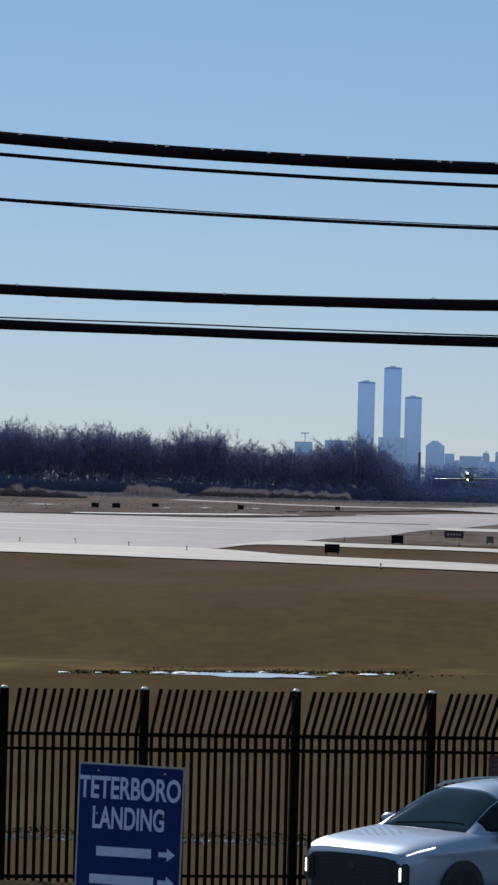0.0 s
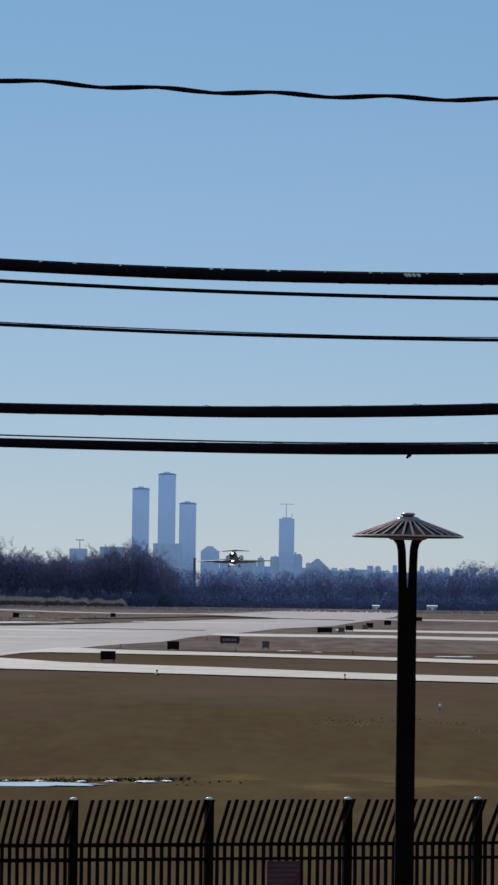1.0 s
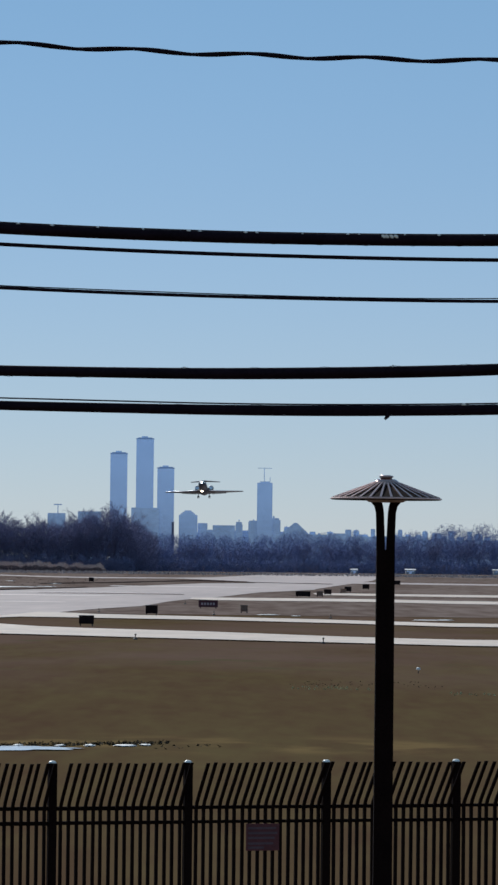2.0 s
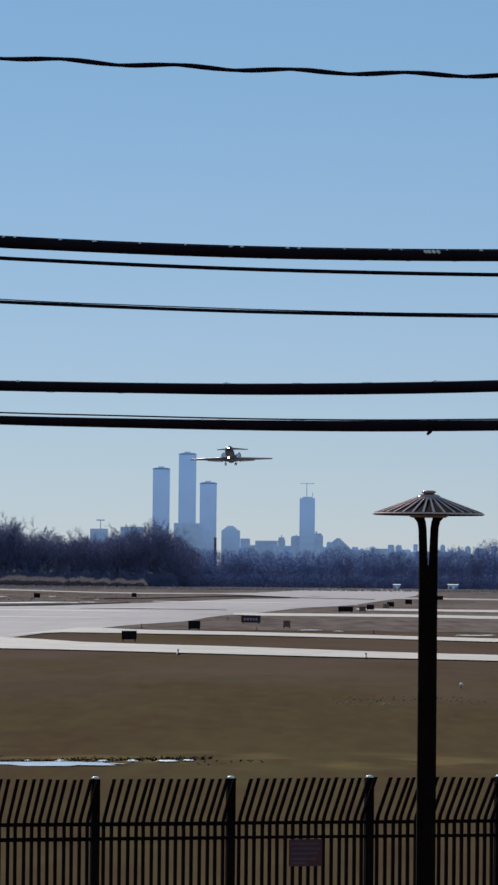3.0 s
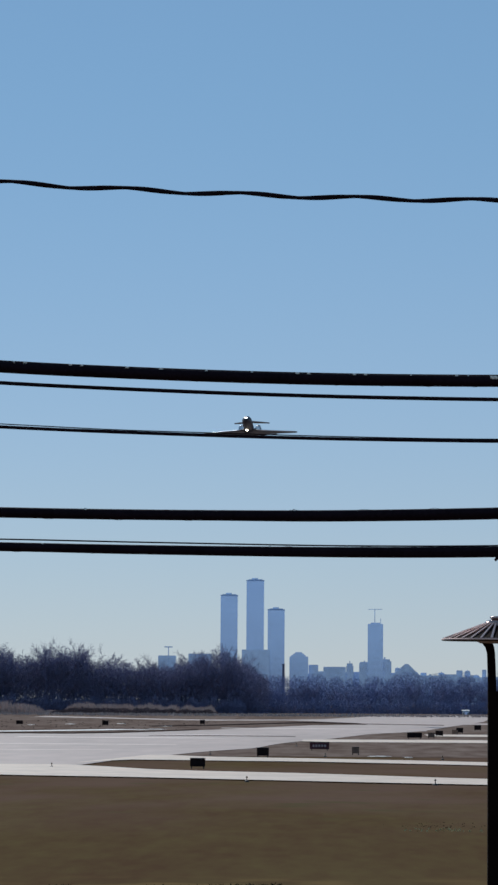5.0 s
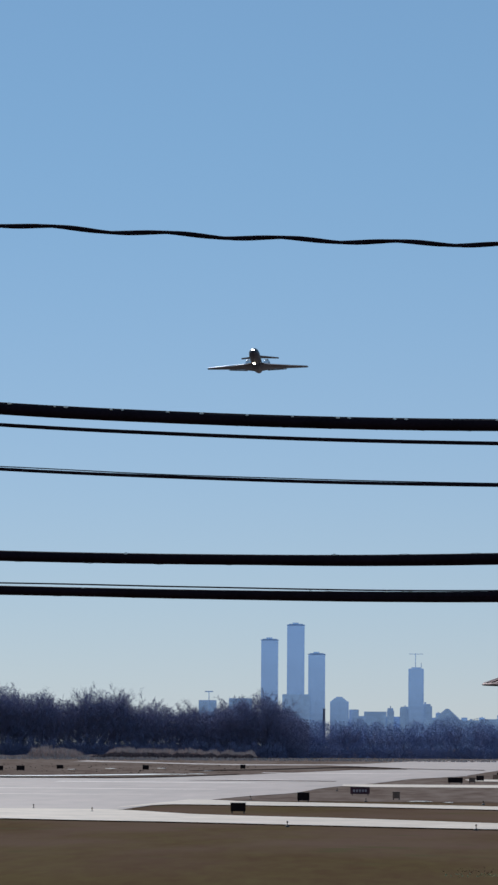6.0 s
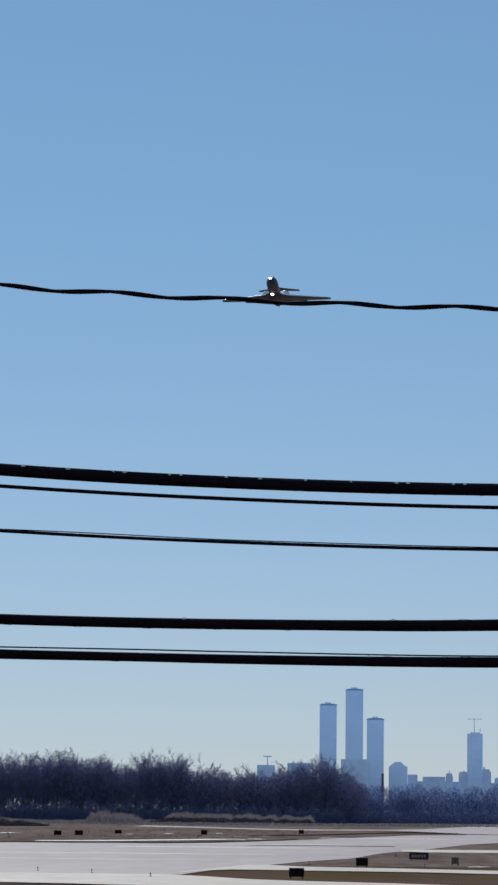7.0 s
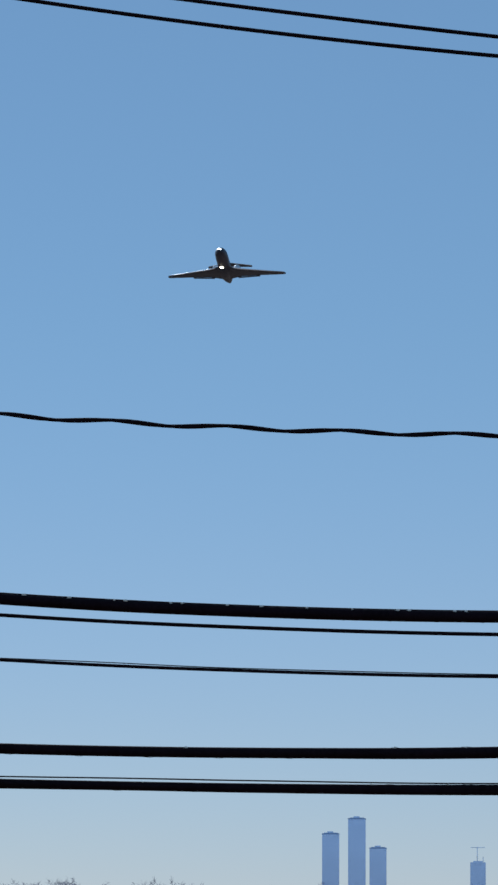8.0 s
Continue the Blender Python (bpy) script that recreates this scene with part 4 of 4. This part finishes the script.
def build_sign():
    t = thing("direction_sign", "blue road sign with white place name and arrows", "road sign", m=pose(-3.99, 44, 0) @ pose(0, 0, 0, 0, 0.9, -10))
    part("panel", box(-0.635, 0.635, -0.012, 0.012, 0.55, 2.185, 0.006), M_BLUE, t)
    for a in ((-0.635, 0.635, 2.165, 2.187), (-0.635, 0.635, 0.548, 0.57)):
        part("border", box(a[0], a[1], -0.016, -0.0125, a[2], a[3]), M_GALV, t, "dull metal edge")
    for a in (-0.637, 0.617):
        part("border", box(a, a + 0.02, -0.016, -0.0125, 0.57, 2.165), M_GALV, t, "dull metal edge")
    def words(body, cap, z, width, x=0.0):
        me = text_mesh(body, cap / 0.69, 0.002)
        xs = [v.co.x for v in me.vertices]
        k = width / (max(xs) - min(xs))
        o = new("lettering", me)
        o.parent = t
        o.matrix_basis = pose(x, -0.016, z, 90, 0, 0) @ Matrix.Diagonal((k, 1, 1, 1))
    words("TETERBORO", 0.245, 1.785, 1.22, -0.01)
    words("LANDING", 0.245, 1.435, 0.86, -0.02)
    def arrow(z):
        bm = bmesh.new()
        bm_box(bm, 0.36, 0.46, -0.017, -0.0125, z - 0.028, z + 0.028)
        v = [bm.verts.new((x, y, zz)) for y in (-0.017, -0.0125) for x, zz in ((0.46, z - 0.075), (0.555, z), (0.46, z + 0.075))]
        bm.faces.new(v[:3]); bm.faces.new(v[3:][::-1])
        for a, b in ((0, 1), (1, 2), (2, 0)):
            bm.faces.new((v[a], v[b], v[b + 3], v[a + 3]))
        part("arrow", bm, M_LETTER, t)
    for z, n, x0 in ((1.165, 6, -0.39), (0.84, 7, -0.46)):
        part("lettering_bar", box(x0, x0 + n * 0.11, -0.016, -0.0125, z - 0.055, z + 0.055, 0.0015), M_LETTER, t)
        arrow(z)
    for x in (-0.4, 0.4):
        part("leg", box(x - 0.03, x + 0.03, 0.014, 0.06, 0, 2.15, 0.004), M_GALV, t)
        for z in (0.8, 1.6, 2.1):
            part("bolt", tube([(x, -0.013, z), (x, -0.022, z)], 0.014, 6), M_GALV, t)


build_sign()


# ---- car ----
def patch(point, us, vs, thick):
    """A thin curved panel: point(u, v, lift) on a grid, thick metres proud of its surface."""
    bm = bmesh.new()
    g = [[[bm.verts.new(point(u, v, k)) for v in vs(u)] for u in us] for k in (-0.012, thick)]
    nu, nv = len(g[0]), len(g[0][0])
    for a in range(nu - 1):
        for b in range(nv - 1):
            for k in (0, 1):
                bm.faces.new((g[k][a][b], g[k][a + 1][b], g[k][a + 1][b + 1], g[k][a][b + 1]))
    for a in range(nu - 1):
        for b in (0, nv - 1):
            bm.faces.new((g[0][a][b], g[0][a + 1][b], g[1][a + 1][b], g[1][a][b]))
    for b in range(nv - 1):
        for a in (0, nu - 1):
            bm.faces.new((g[0][a][b], g[0][a][b + 1], g[1][a][b + 1], g[1][a][b]))
    bmesh.ops.recalc_face_normals(bm, faces=bm.faces[:])
    return bm


def build_suv():
    t = thing("suv", "white five-door family suv with dark windows, driving", "car")
    fit = lambda xs, zs: (lambda x: float(np.interp(x, np.linspace(xs[0], xs[-1], 160), np.convolve(np.pad(np.interp(np.linspace(xs[0], xs[-1], 160), xs, zs), 5, mode="edge"), np.ones(11) / 11, "valid"))))
    # lower body: half-width, top line and floor along the car
    width = fit((-2.45, -2.40, -2.30, -2.0, -1.4, 1.5, 2.1, 2.35, 2.45), (0.74, 0.80, 0.87, 0.94, 0.96, 0.96, 0.93, 0.86, 0.76))
    top = fit((-2.45, -2.40, -2.28, -2.0, -1.4, -1.0, 0.6, 1.6, 2.3, 2.45), (0.90, 0.96, 1.00, 1.05, 1.11, 1.14, 1.14, 1.17, 1.17, 1.06))
    low = fit((-2.45, -2.3, -1.9, 2.0, 2.3, 2.45), (0.34, 0.27, 0.24, 0.24, 0.3, 0.44))
    def hull(x, a, lift=0.0):
        """A point of the lower body's section at x; a runs from the one flank over the bonnet to the other."""
        w, z1, z0 = width(x) + lift, top(x) + lift, low(x)
        zm = z0 + (z1 - z0) * 0.55
        c, n = math.cos(a), math.sin(a)
        y = w * math.copysign(abs(c) ** 0.26, c)
        z = zm + (z1 - zm) * max(n, 0.0) ** 0.40 if n >= 0 else zm - (zm - z0) * (-n) ** 0.5
        crease = 0.018 * math.exp(-((z - 0.93) / 0.03) ** 2)
        return (x, y * (1 - 0.03 * max(0.0, (0.75 - z))) + math.copysign(crease, y), z)
    xs = np.concatenate([np.linspace(-2.45, -2.0, 12), np.linspace(-1.9, 2.0, 30), np.linspace(2.1, 2.45, 8)])
    part("body", loft([[hull(x, a) for a in np.linspace(-math.pi / 2, 1.5 * math.pi, 64, endpoint=False)] for x in xs]), M_WHITE, t, "glossy white painted body", True)
    # cabin shell, with glass set proud of it
    ctop = fit((-1.22, -0.95, -0.60, -0.35, -0.1, 0.3, 0.8, 1.3, 1.8, 2.08, 2.2, 2.36), (1.07, 1.25, 1.47, 1.595, 1.645, 1.675, 1.685, 1.675, 1.64, 1.57, 1.40, 1.10))
    cwid = fit((-1.22, -0.9, -0.4, 1.4, 2.0, 2.36), (0.86, 0.90, 0.91, 0.91, 0.88, 0.80))
    base = 1.02
    def shell(x, a, lift=0.0):
        c, n = math.cos(a), math.sin(a)
        h = ctop(x) - base
        f = max(n, 0.0) ** 0.60
        y = (cwid(x) + lift) * math.copysign(abs(c) ** 0.55, c) * (1 - 0.30 * f * h / 0.66)
        return (x, y, base + f * h + lift * f)
    cx = np.linspace(-1.22, 2.36, 64)
    part("roof", loft([[shell(x, a) for a in np.linspace(0, math.pi, 48)] + [(x, 0, base - 0.02)] for x in cx]), M_WHITE, t, "white roof and pillars", True)
    part("windscreen", patch(lambda u, v, k: shell(u, v, k), np.linspace(-1.13, -0.30, 16), lambda u: np.linspace(0.80, math.pi - 0.80, 20), 0.004), M_CARGLASS, t, "dark windscreen reflecting the sky", True)
    part("rear_window", patch(lambda u, v, k: shell(u, v, k), np.linspace(2.10, 2.30, 6), lambda u: np.linspace(0.85, math.pi - 0.85, 16), 0.004), M_CARGLASS, t, "dark rear window", True)
    for s in (-1, 1):
        def pane(u, v, k, s=s):
            h = ctop(u) - base
            f = min(0.98, (v - base) / h)
            n = f ** (1 / 0.60)
            c = math.sqrt(max(0.0, 1 - n * n))
            return (u, s * (cwid(u) + k) * c ** 0.55 * (1 - 0.30 * f * h / 0.66), v)
        def span(u):
            z1 = base + (ctop(u) - base) * 0.80
            z0 = 1.145 + 0.03 * max(0.0, u) / 1.5
            e = max(0.0, (u - 1.25) / 0.62)
            z1, z0 = z1 - 0.13 * e ** 3, min(z0 + 0.16 * e ** 2.5, z1 - 0.02)
            return np.linspace(min(z0, z1 - 0.01), z1, 8)
        part("side_window", patch(pane, np.linspace(-0.86, 1.87, 44), span, 0.004), M_PRIVACY, t, "dark tinted side glass", True)
        part("waist_trim", tube([pane(u, 1.137 + 0.03 * max(0.0, u) / 1.5, 0.004) for u in np.linspace(-0.8, 1.3, 12)], 0.008, 6), M_TRIM, t, "black strip under the windows")
        part("roof_rail", tube([(-0.12, s * 0.60, 1.58), (0.05, s * 0.605, 1.622), (0.7, s * 0.605, 1.648), (1.5, s * 0.59, 1.624), (1.72, s * 0.58, 1.58)], 0.02, 8), M_GALV, t, "slim roof rail")
        mir = bmesh.new()
        bmesh.ops.create_uvsphere(mir, u_segments=16, v_segments=10, radius=1)
        part("door_mirror", moved(mir, pose(-0.60, s * 1.0, 1.155) @ Matrix.Diagonal((0.095, 0.115, 0.075, 1))), M_WHITE, t, "white door mirror housing", True)
        part("mirror_arm", box(-0.66, -0.54, s * 0.97 - 0.10, s * 0.97 + 0.10, 1.055, 1.105, 0.015), M_TRIM, t, "black mirror base")
        part("sill_trim", box(-1.0, 0.95, s * 0.945 - 0.03, s * 0.945 + 0.03, 0.25, 0.40, 0.012), M_TRIM, t, "black sill")
        for x in (-0.05, 0.95):
            part("door_handle", box(x, x + 0.22, s * 0.975 - 0.02, s * 0.975 + 0.02, 0.98, 1.01, 0.008), M_WHITE, t)
        part("running_light", patch(lambda u, v, k: hull(u, v, k), np.linspace(-2.36, -1.93, 10), lambda u: (np.linspace(0.625, 0.655, 3) + 0.06 * (u + 2.36)) if s > 0 else np.linspace(math.pi - 0.655, math.pi - 0.625, 3) - 0.06 * (u + 2.36), 0.012), M_HEADLAMP, t, "slim lit daytime running light", True)
        pod = part("headlight", moved(box(-0.05, 0.03, -0.11, 0.11, -0.16, 0.15, 0.02), pose(-2.42, s * 0.75, 0.66, 0, 0, -s * 30)), M_TRIM, t, "dark upright headlamp pod")
        part("light_strip", moved(box(-0.062, -0.045, -0.012, 0.012, -0.07, 0.10, 0.004), pose(-2.42, s * 0.75, 0.66, 0, 0, -s * 30)), M_HEADLAMP, pod, "lit upright light strip")
        part("tail_light", patch(lambda u, v, k: hull(u, v, k), np.linspace(2.22, 2.43, 6), lambda u: np.linspace(0.32, 0.62, 4) if s > 0 else np.linspace(math.pi - 0.62, math.pi - 0.32, 4), 0.012), M_TAIL, t, "red tail light", True)
        for x in (-1.47, 1.43):
            part("wheel_arch", moved(lathe([(0.44, -0.03), (0.44, 0.03), (0.02, 0.025), (0.02, -0.025)], 28), pose(x, s * 0.95, 0.38, 90, 0, 0)), M_TRIM, t, "black wheel arch")
            w = part("wheel", moved(lathe([(0.24, -0.11), (0.33, -0.115), (0.36, -0.09), (0.365, 0.0), (0.36, 0.09), (0.33, 0.115), (0.24, 0.11)], 28), pose(0, 0, 0, 90, 0, 0)), M_TYRE, t, "black tyre")
            w.location = (x, s * 0.89, 0.365)
            r = part("rim", moved(lathe([(0.06, -0.05), (0.23, -0.10), (0.245, -0.112), (0.245, 0.112), (0.23, 0.1), (0.06, 0.05)], 24), pose(0, 0, 0, 90, 0, 0)), M_GALV, w, "grey alloy rim")
            WHEELS.append((w, x, s * 0.89))
    # grille: dark surround with a mesh of thin bars before it
    face = lambda y: -2.468 + 0.045 * (abs(y) / 0.78) ** 4
    def front(z0, z1, half):
        return patch(lambda u, v, k: (face(u) - k, u, v), np.linspace(-half, half, 18), lambda u: np.linspace(z0, z1 - 0.05 * (abs(u) / half) ** 3, 5), 0.012)
    g = part("grille", front(0.42, 0.88, 0.74), M_TRIM, t, "broad dark mesh grille")
    for k in range(8):
        part("grille_bar", tube([(face(y) - 0.012, y, 0.46 + 0.050 * k) for y in np.linspace(-0.66 + 0.012 * k, 0.66 - 0.012 * k, 11)], 0.006, 5), M_GREY, g)
    part("lower_bumper", front(0.30, 0.43, 0.70), M_TRIM, t, "black lower bumper")
    part("badge", moved(lathe([(0.06, 0), (0.06, 0.010), (0.05, 0.016)], 20), pose(-2.478, 0, 0.72, 0, -90, 0)), M_GREY, t, "grey round badge")
    part("windscreen_wiper", tube([shell(-1.08, 1.2, 0.012), shell(-1.0, 1.7, 0.014), shell(-0.98, 2.1, 0.012)], 0.008, 5), M_TRIM, t)
    return t


WHEELS = []
suv = build_suv()


# ---- jet ----
def build_jet():
    t = thing("business_jet", "twin-engine business jet climbing with landing lights on", "aircraft")
    def ring(y, r, z, n=20, sq=1.0):
        return [(r * math.cos(2 * math.pi * k / n), y, z + r * sq * math.sin(2 * math.pi * k / n)) for k in range(n)]
    part("fuselage", loft([ring(*a) for a in ((-9.6, 0.06, -0.25), (-9.35, 0.34, -0.22), (-8.8, 0.66, -0.12), (-8.0, 0.92, 0.0), (-7.0, 1.1, 0.1), (-5.5, 1.16, 0.12), (0, 1.16, 0.12), (3.0, 1.14, 0.14), (5.0, 1.0, 0.25), (7.0, 0.7, 0.45), (8.8, 0.34, 0.65), (9.6, 0.1, 0.75))]), M_JETSHADE, t, "fuselage with its shade in the dark paint", True)
    part("windscreen", loft([[(-0.62, -8.35, 0.42), (0.62, -8.35, 0.42), (0.66, -8.0, 0.40), (-0.66, -8.0, 0.40)], [(-0.5, -7.75, 0.93), (0.5, -7.75, 0.93), (0.55, -7.5, 0.86), (-0.55, -7.5, 0.86)]]), M_JETGLASS, t, "dark cockpit windscreen")
    part("belly_fairing", loft([ring(*a) for a in ((-2.8, 0.3, -0.75, 16, 0.5), (-1.5, 1.15, -0.62, 16, 0.55), (1.0, 1.25, -0.62, 16, 0.55), (3.0, 1.0, -0.55, 16, 0.5), (4.3, 0.3, -0.45, 16, 0.5))]), M_JETSHADE, t, "", True)
    def aero(x, y0, chord, z, th):
        return [(x, y0, z), (x, y0 + chord * 0.12, z + th * 0.55), (x, y0 + chord * 0.4, z + th * 0.6), (x, y0 + chord, z), (x, y0 + chord * 0.4, z - th * 0.4), (x, y0 + chord * 0.12, z - th * 0.4)]
    for s in (-1, 1):
        w = part("wing", loft([aero(s * x, y, c, z, th) for x, y, c, z, th in ((0.5, -2.8, 7.0, -0.62, 0.55), (1.6, -1.7, 5.5, -0.57, 0.44), (2.9, -0.6, 4.0, -0.48, 0.34), (6.2, 1.0, 2.6, -0.27, 0.22), (10.6, 3.0, 1.3, 0.02, 0.12), (10.92, 3.35, 0.85, 0.06, 0.05))]), M_JETSHADE, t)
        part("leading_edge", tube([(s * 1.7, -1.60, -0.54), (s * 2.9, -0.58, -0.46), (s * 6.2, 1.01, -0.25), (s * 10.6, 3.01, 0.04)], [0.12, 0.105, 0.085, 0.05], 10), M_METAL, w, "bright metal leading edge", True)
        part("flap", loft([[(s * x, y, z), (s * x, y + 0.4, z - 0.06), (s * x, y + 0.38, z - 0.1), (s * x, y - 0.02, z - 0.05)] for x, y, z in ((2.2, 3.35, -0.56), (6.2, 3.5, -0.31))]), M_JETSHADE, w)
        n = part("engine", loft([[(s * 1.95 + p[0], p[1], p[2]) for p in ring(*a)] for a in ((2.3, 0.52, 1.0), (2.45, 0.62, 1.0), (3.5, 0.68, 1.0), (5.1, 0.56, 1.0), (6.3, 0.38, 1.0))], False), M_JETSHADE, t, "", True)
        part("intake_lip", moved(lathe([(0.50, -0.07), (0.53, -0.10), (0.575, -0.05), (0.575, 0.06)], 24), pose(s * 1.95, 2.4, 1.0, -90, 0, 0)), M_METAL, n, "bright intake lip", True)
        part("fan", moved(lathe([(0.50, 0.0), (0.08, 0.02), (0.03, 0.2)], 20), pose(s * 1.95, 2.8, 1.0, 90, 0, 0)), M_BLACK, n, "dark fan face")
        part("pylon", box(min(s * 0.8, s * 1.5), max(s * 0.8, s * 1.5), 3.2, 5.4, 0.88, 1.06, 0.05), M_JETSHADE, n)
        st = part("stabiliser", loft([aero(s * x, y, c, z, th) for x, y, c, z, th in ((0.0, 8.0, 2.1, 4.1, 0.22), (4.1, 9.4, 0.95, 4.02, 0.10))]), M_JETSHADE, t)
        part("stabiliser_edge", tube([(s * 0.1, 8.0, 4.1), (s * 4.1, 9.4, 4.02)], [0.045, 0.03], 6), M_METAL, st)
        g = part("main_gear_leg", tube([(0, 0, 0), (0, 0.1, -1.25)], [0.09, 0.07], 8), M_GALV, t)
        g.location = (s * 1.55, 1.2, -0.65)
        for dx in (-0.17, 0.17):
            part("main_wheel", moved(lathe([(0.2, -0.1), (0.38, -0.08), (0.38, 0.08), (0.2, 0.1)], 16), pose(dx, 0.1, -1.25, 0, 90, 0)), M_TYRE, g)
        GEAR.append((g, s))
    part("fin", loft([[(-th, y + c * 0.3, z), (0, y, z), (th, y + c * 0.3, z), (0, y + c, z)] for y, c, z, th in ((5.0, 4.6, 1.0, 0.16), (6.4, 3.2, 2.0, 0.14), (8.1, 2.2, 4.1, 0.1), (8.3, 2.0, 4.28, 0.03))]), M_JETSHADE, t)
    part("fin_bullet", loft([ring(y, r, 4.12, 10) for y, r in ((7.9, 0.05), (8.3, 0.17), (9.6, 0.15), (10.4, 0.03))]), M_JETSHADE, t, "", True)
    lens = bmesh.new()
    bmesh.ops.create_uvsphere(lens, u_segments=16, v_segments=10, radius=1)
    part("landing_light", moved(lens, pose(-0.25, -3.0, -0.98) @ Matrix.Diagonal((0.30, 0.22, 0.27, 1))), M_LANDING, t, "glowing landing light", True)
    # no lamp: a glowing ball on the nose stands in for the glint
    lens = bmesh.new()
    bmesh.ops.create_uvsphere(lens, u_segments=16, v_segments=10, radius=1)
    part("nose_glint", moved(lens, pose(0.0, -9.2, 0.02) @ Matrix.Diagonal((0.30, 0.26, 0.28, 1))), M_NOSEGLINT, t, "glow in place of the windscreen's glint", True)
    return t


GEAR = []
jet = build_jet()


# ---- airfield fence ----
POSTS = (-12.9, -10.9, -8.88, -6.87, -4.86, -2.652, -0.648, 1.439, 3.438, 5.45, 7.46, 9.47)


def build_fence():
    t = thing("security_fence", "black steel picket fence with outward-bent tops", "fence", m=pose(0, 55, FIELD, 0, 0, 16))
    post = finish(box(-0.06, 0.06, -0.06, 0.06, -0.1, 2.93, 0.008), "post", M_FENCE)
    cap = finish(lathe([(0.050, 2.925), (0.056, 2.93), (0.054, 2.942), (0.044, 2.953), (0.028, 2.961), (0.010, 2.964)], 16), "post_cap", M_CAP, True)
    r = 0.0225
    h0, h1, out = 2.29, 2.965, 0.66
    prof = ((0, 0.08), (0, h0), (-0.06, h0 + 0.09), (-out, h1))
    picket = finish(loft([[(-r, y - r, z), (r, y - r, z), (r, y + r, z), (-r, y + r, z)] for y, z in prof]), "picket", M_FENCE)
    for a, b in zip(POSTS, POSTS[1:]):
        n = round((b - a) / 0.1155) - 1
        tilt = random.uniform(-0.012, 0.012)
        for k in range(n):
            o = new("picket", picket)
            o.parent = t
            x = a + (b - a) * (k + 1) / (n + 1) + random.uniform(-0.0025, 0.0025)
            o.location = (x, random.uniform(-0.003, 0.003), tilt * (k / n - 0.5) * 2 + random.uniform(-0.004, 0.004))
            o.rotation_euler = (random.uniform(-0.006, 0.006), random.uniform(-0.003, 0.003), random.uniform(-0.015, 0.015))
        for z in (2.285, 2.075, 0.28):
            part("rail", box(a, b, 0.013, 0.05, z - 0.025 + random.uniform(-0.01, 0.01), z + 0.025), M_FENCE, t)
    for x in POSTS:
        o = new("post", post); o.parent = t; o.location = (x, 0.03, 0)
        c = new("post_cap", cap); c.parent = o
        c["label"] = "post cap coloured white for the sun on it"


build_fence()
notice = thing("notice_plate", "faded dark red notice plate fixed to the fence", "notice", m=pose(0, 55, FIELD, 0, 0, 16) @ pose(0.452, -0.075, 1.855))
part("plate", box(-0.25, 0.25, -0.006, 0.006, -0.195, 0.195, 0.003), M_RED, notice)
for k, (z, w) in enumerate(((0.13, 0.21), (0.06, 0.22), (-0.01, 0.2), (-0.09, 0.19), (-0.15, 0.12))):
    part("lettering_bar", box(-0.22, -0.22 + 2 * w, -0.009, -0.0065, z - 0.016, z + 0.016), M_REDBAR, notice)


# ---- what moves ----
JX = (-0.00807, 0.1792, -1.65726, 1.68075, -6.81398)
JZ = (-0.01581, 0.19947, 0.51515, 5.99141, 8.63421)


def jet_pose(t):
    x = sum(c * t ** (4 - k) for k, c in enumerate(JX))
    z = sum(c * t ** (4 - k) for k, c in enumerate(JZ))
    pitch = np.interp(t, [0, 1, 3, 8], [7, 9, 11, 11])
    x += 3.0 * max(0.0, 1 - t) ** 1.3
    return pose(x, 1185 - 62.0 * t, z + float(np.interp(t, [1.5, 3, 4.5, 6, 6.5, 7, 8], [0.1, 0.6, 0.9, 1.2, 1.35, 1.2, 0.9])), -float(pitch), -1.3, -2.5)


def motions():
    walk(jet, [(t, jet_pose(t)) for t in np.arange(0, 8.01, 0.25)])
    for g, s in GEAR:
        rows = ((0, 0), (2.7, 0), (3.4, 42), (4.2, 88), (8, 88))
        walk(g, [(t, pose(s * 1.55, 1.2, -0.65 + 0.42 * a / 88, 0, s * a, 0)) for t, a in rows])
    a = radians(20)
    gone = lambda t: float(np.interp(t, [0, 0.2, 0.35, 0.5, 8], [0, 1.97, 3.75, 5.75, 101.5]))
    for_suv = []
    for t in (0, 0.2, 0.35, 0.5, 0.75, 1.0, 2, 3, 4, 5, 6, 7, 8):
        yaw = 22 + 29 * max(0.0, 1 - t / 1.2)
        d = gone(t)
        for_suv.append((t, pose(0.07 - d * math.cos(a), 49.5 - d * math.sin(a) * max(0.4, 1 - t * 0.3), 0.012, 0, 0, yaw)))
    walk(suv, for_suv)
    turn = 80.0
    for w, x, y in WHEELS:
        n = int(101.5 / 0.365 * 57.3 / turn)
        walk(w, [(8.0 * k / n, pose(x, y, 0.365, 0, -gone(8.0 * k / n) / 0.365 * 57.3, 0)) for k in range(n + 1)])


motions()
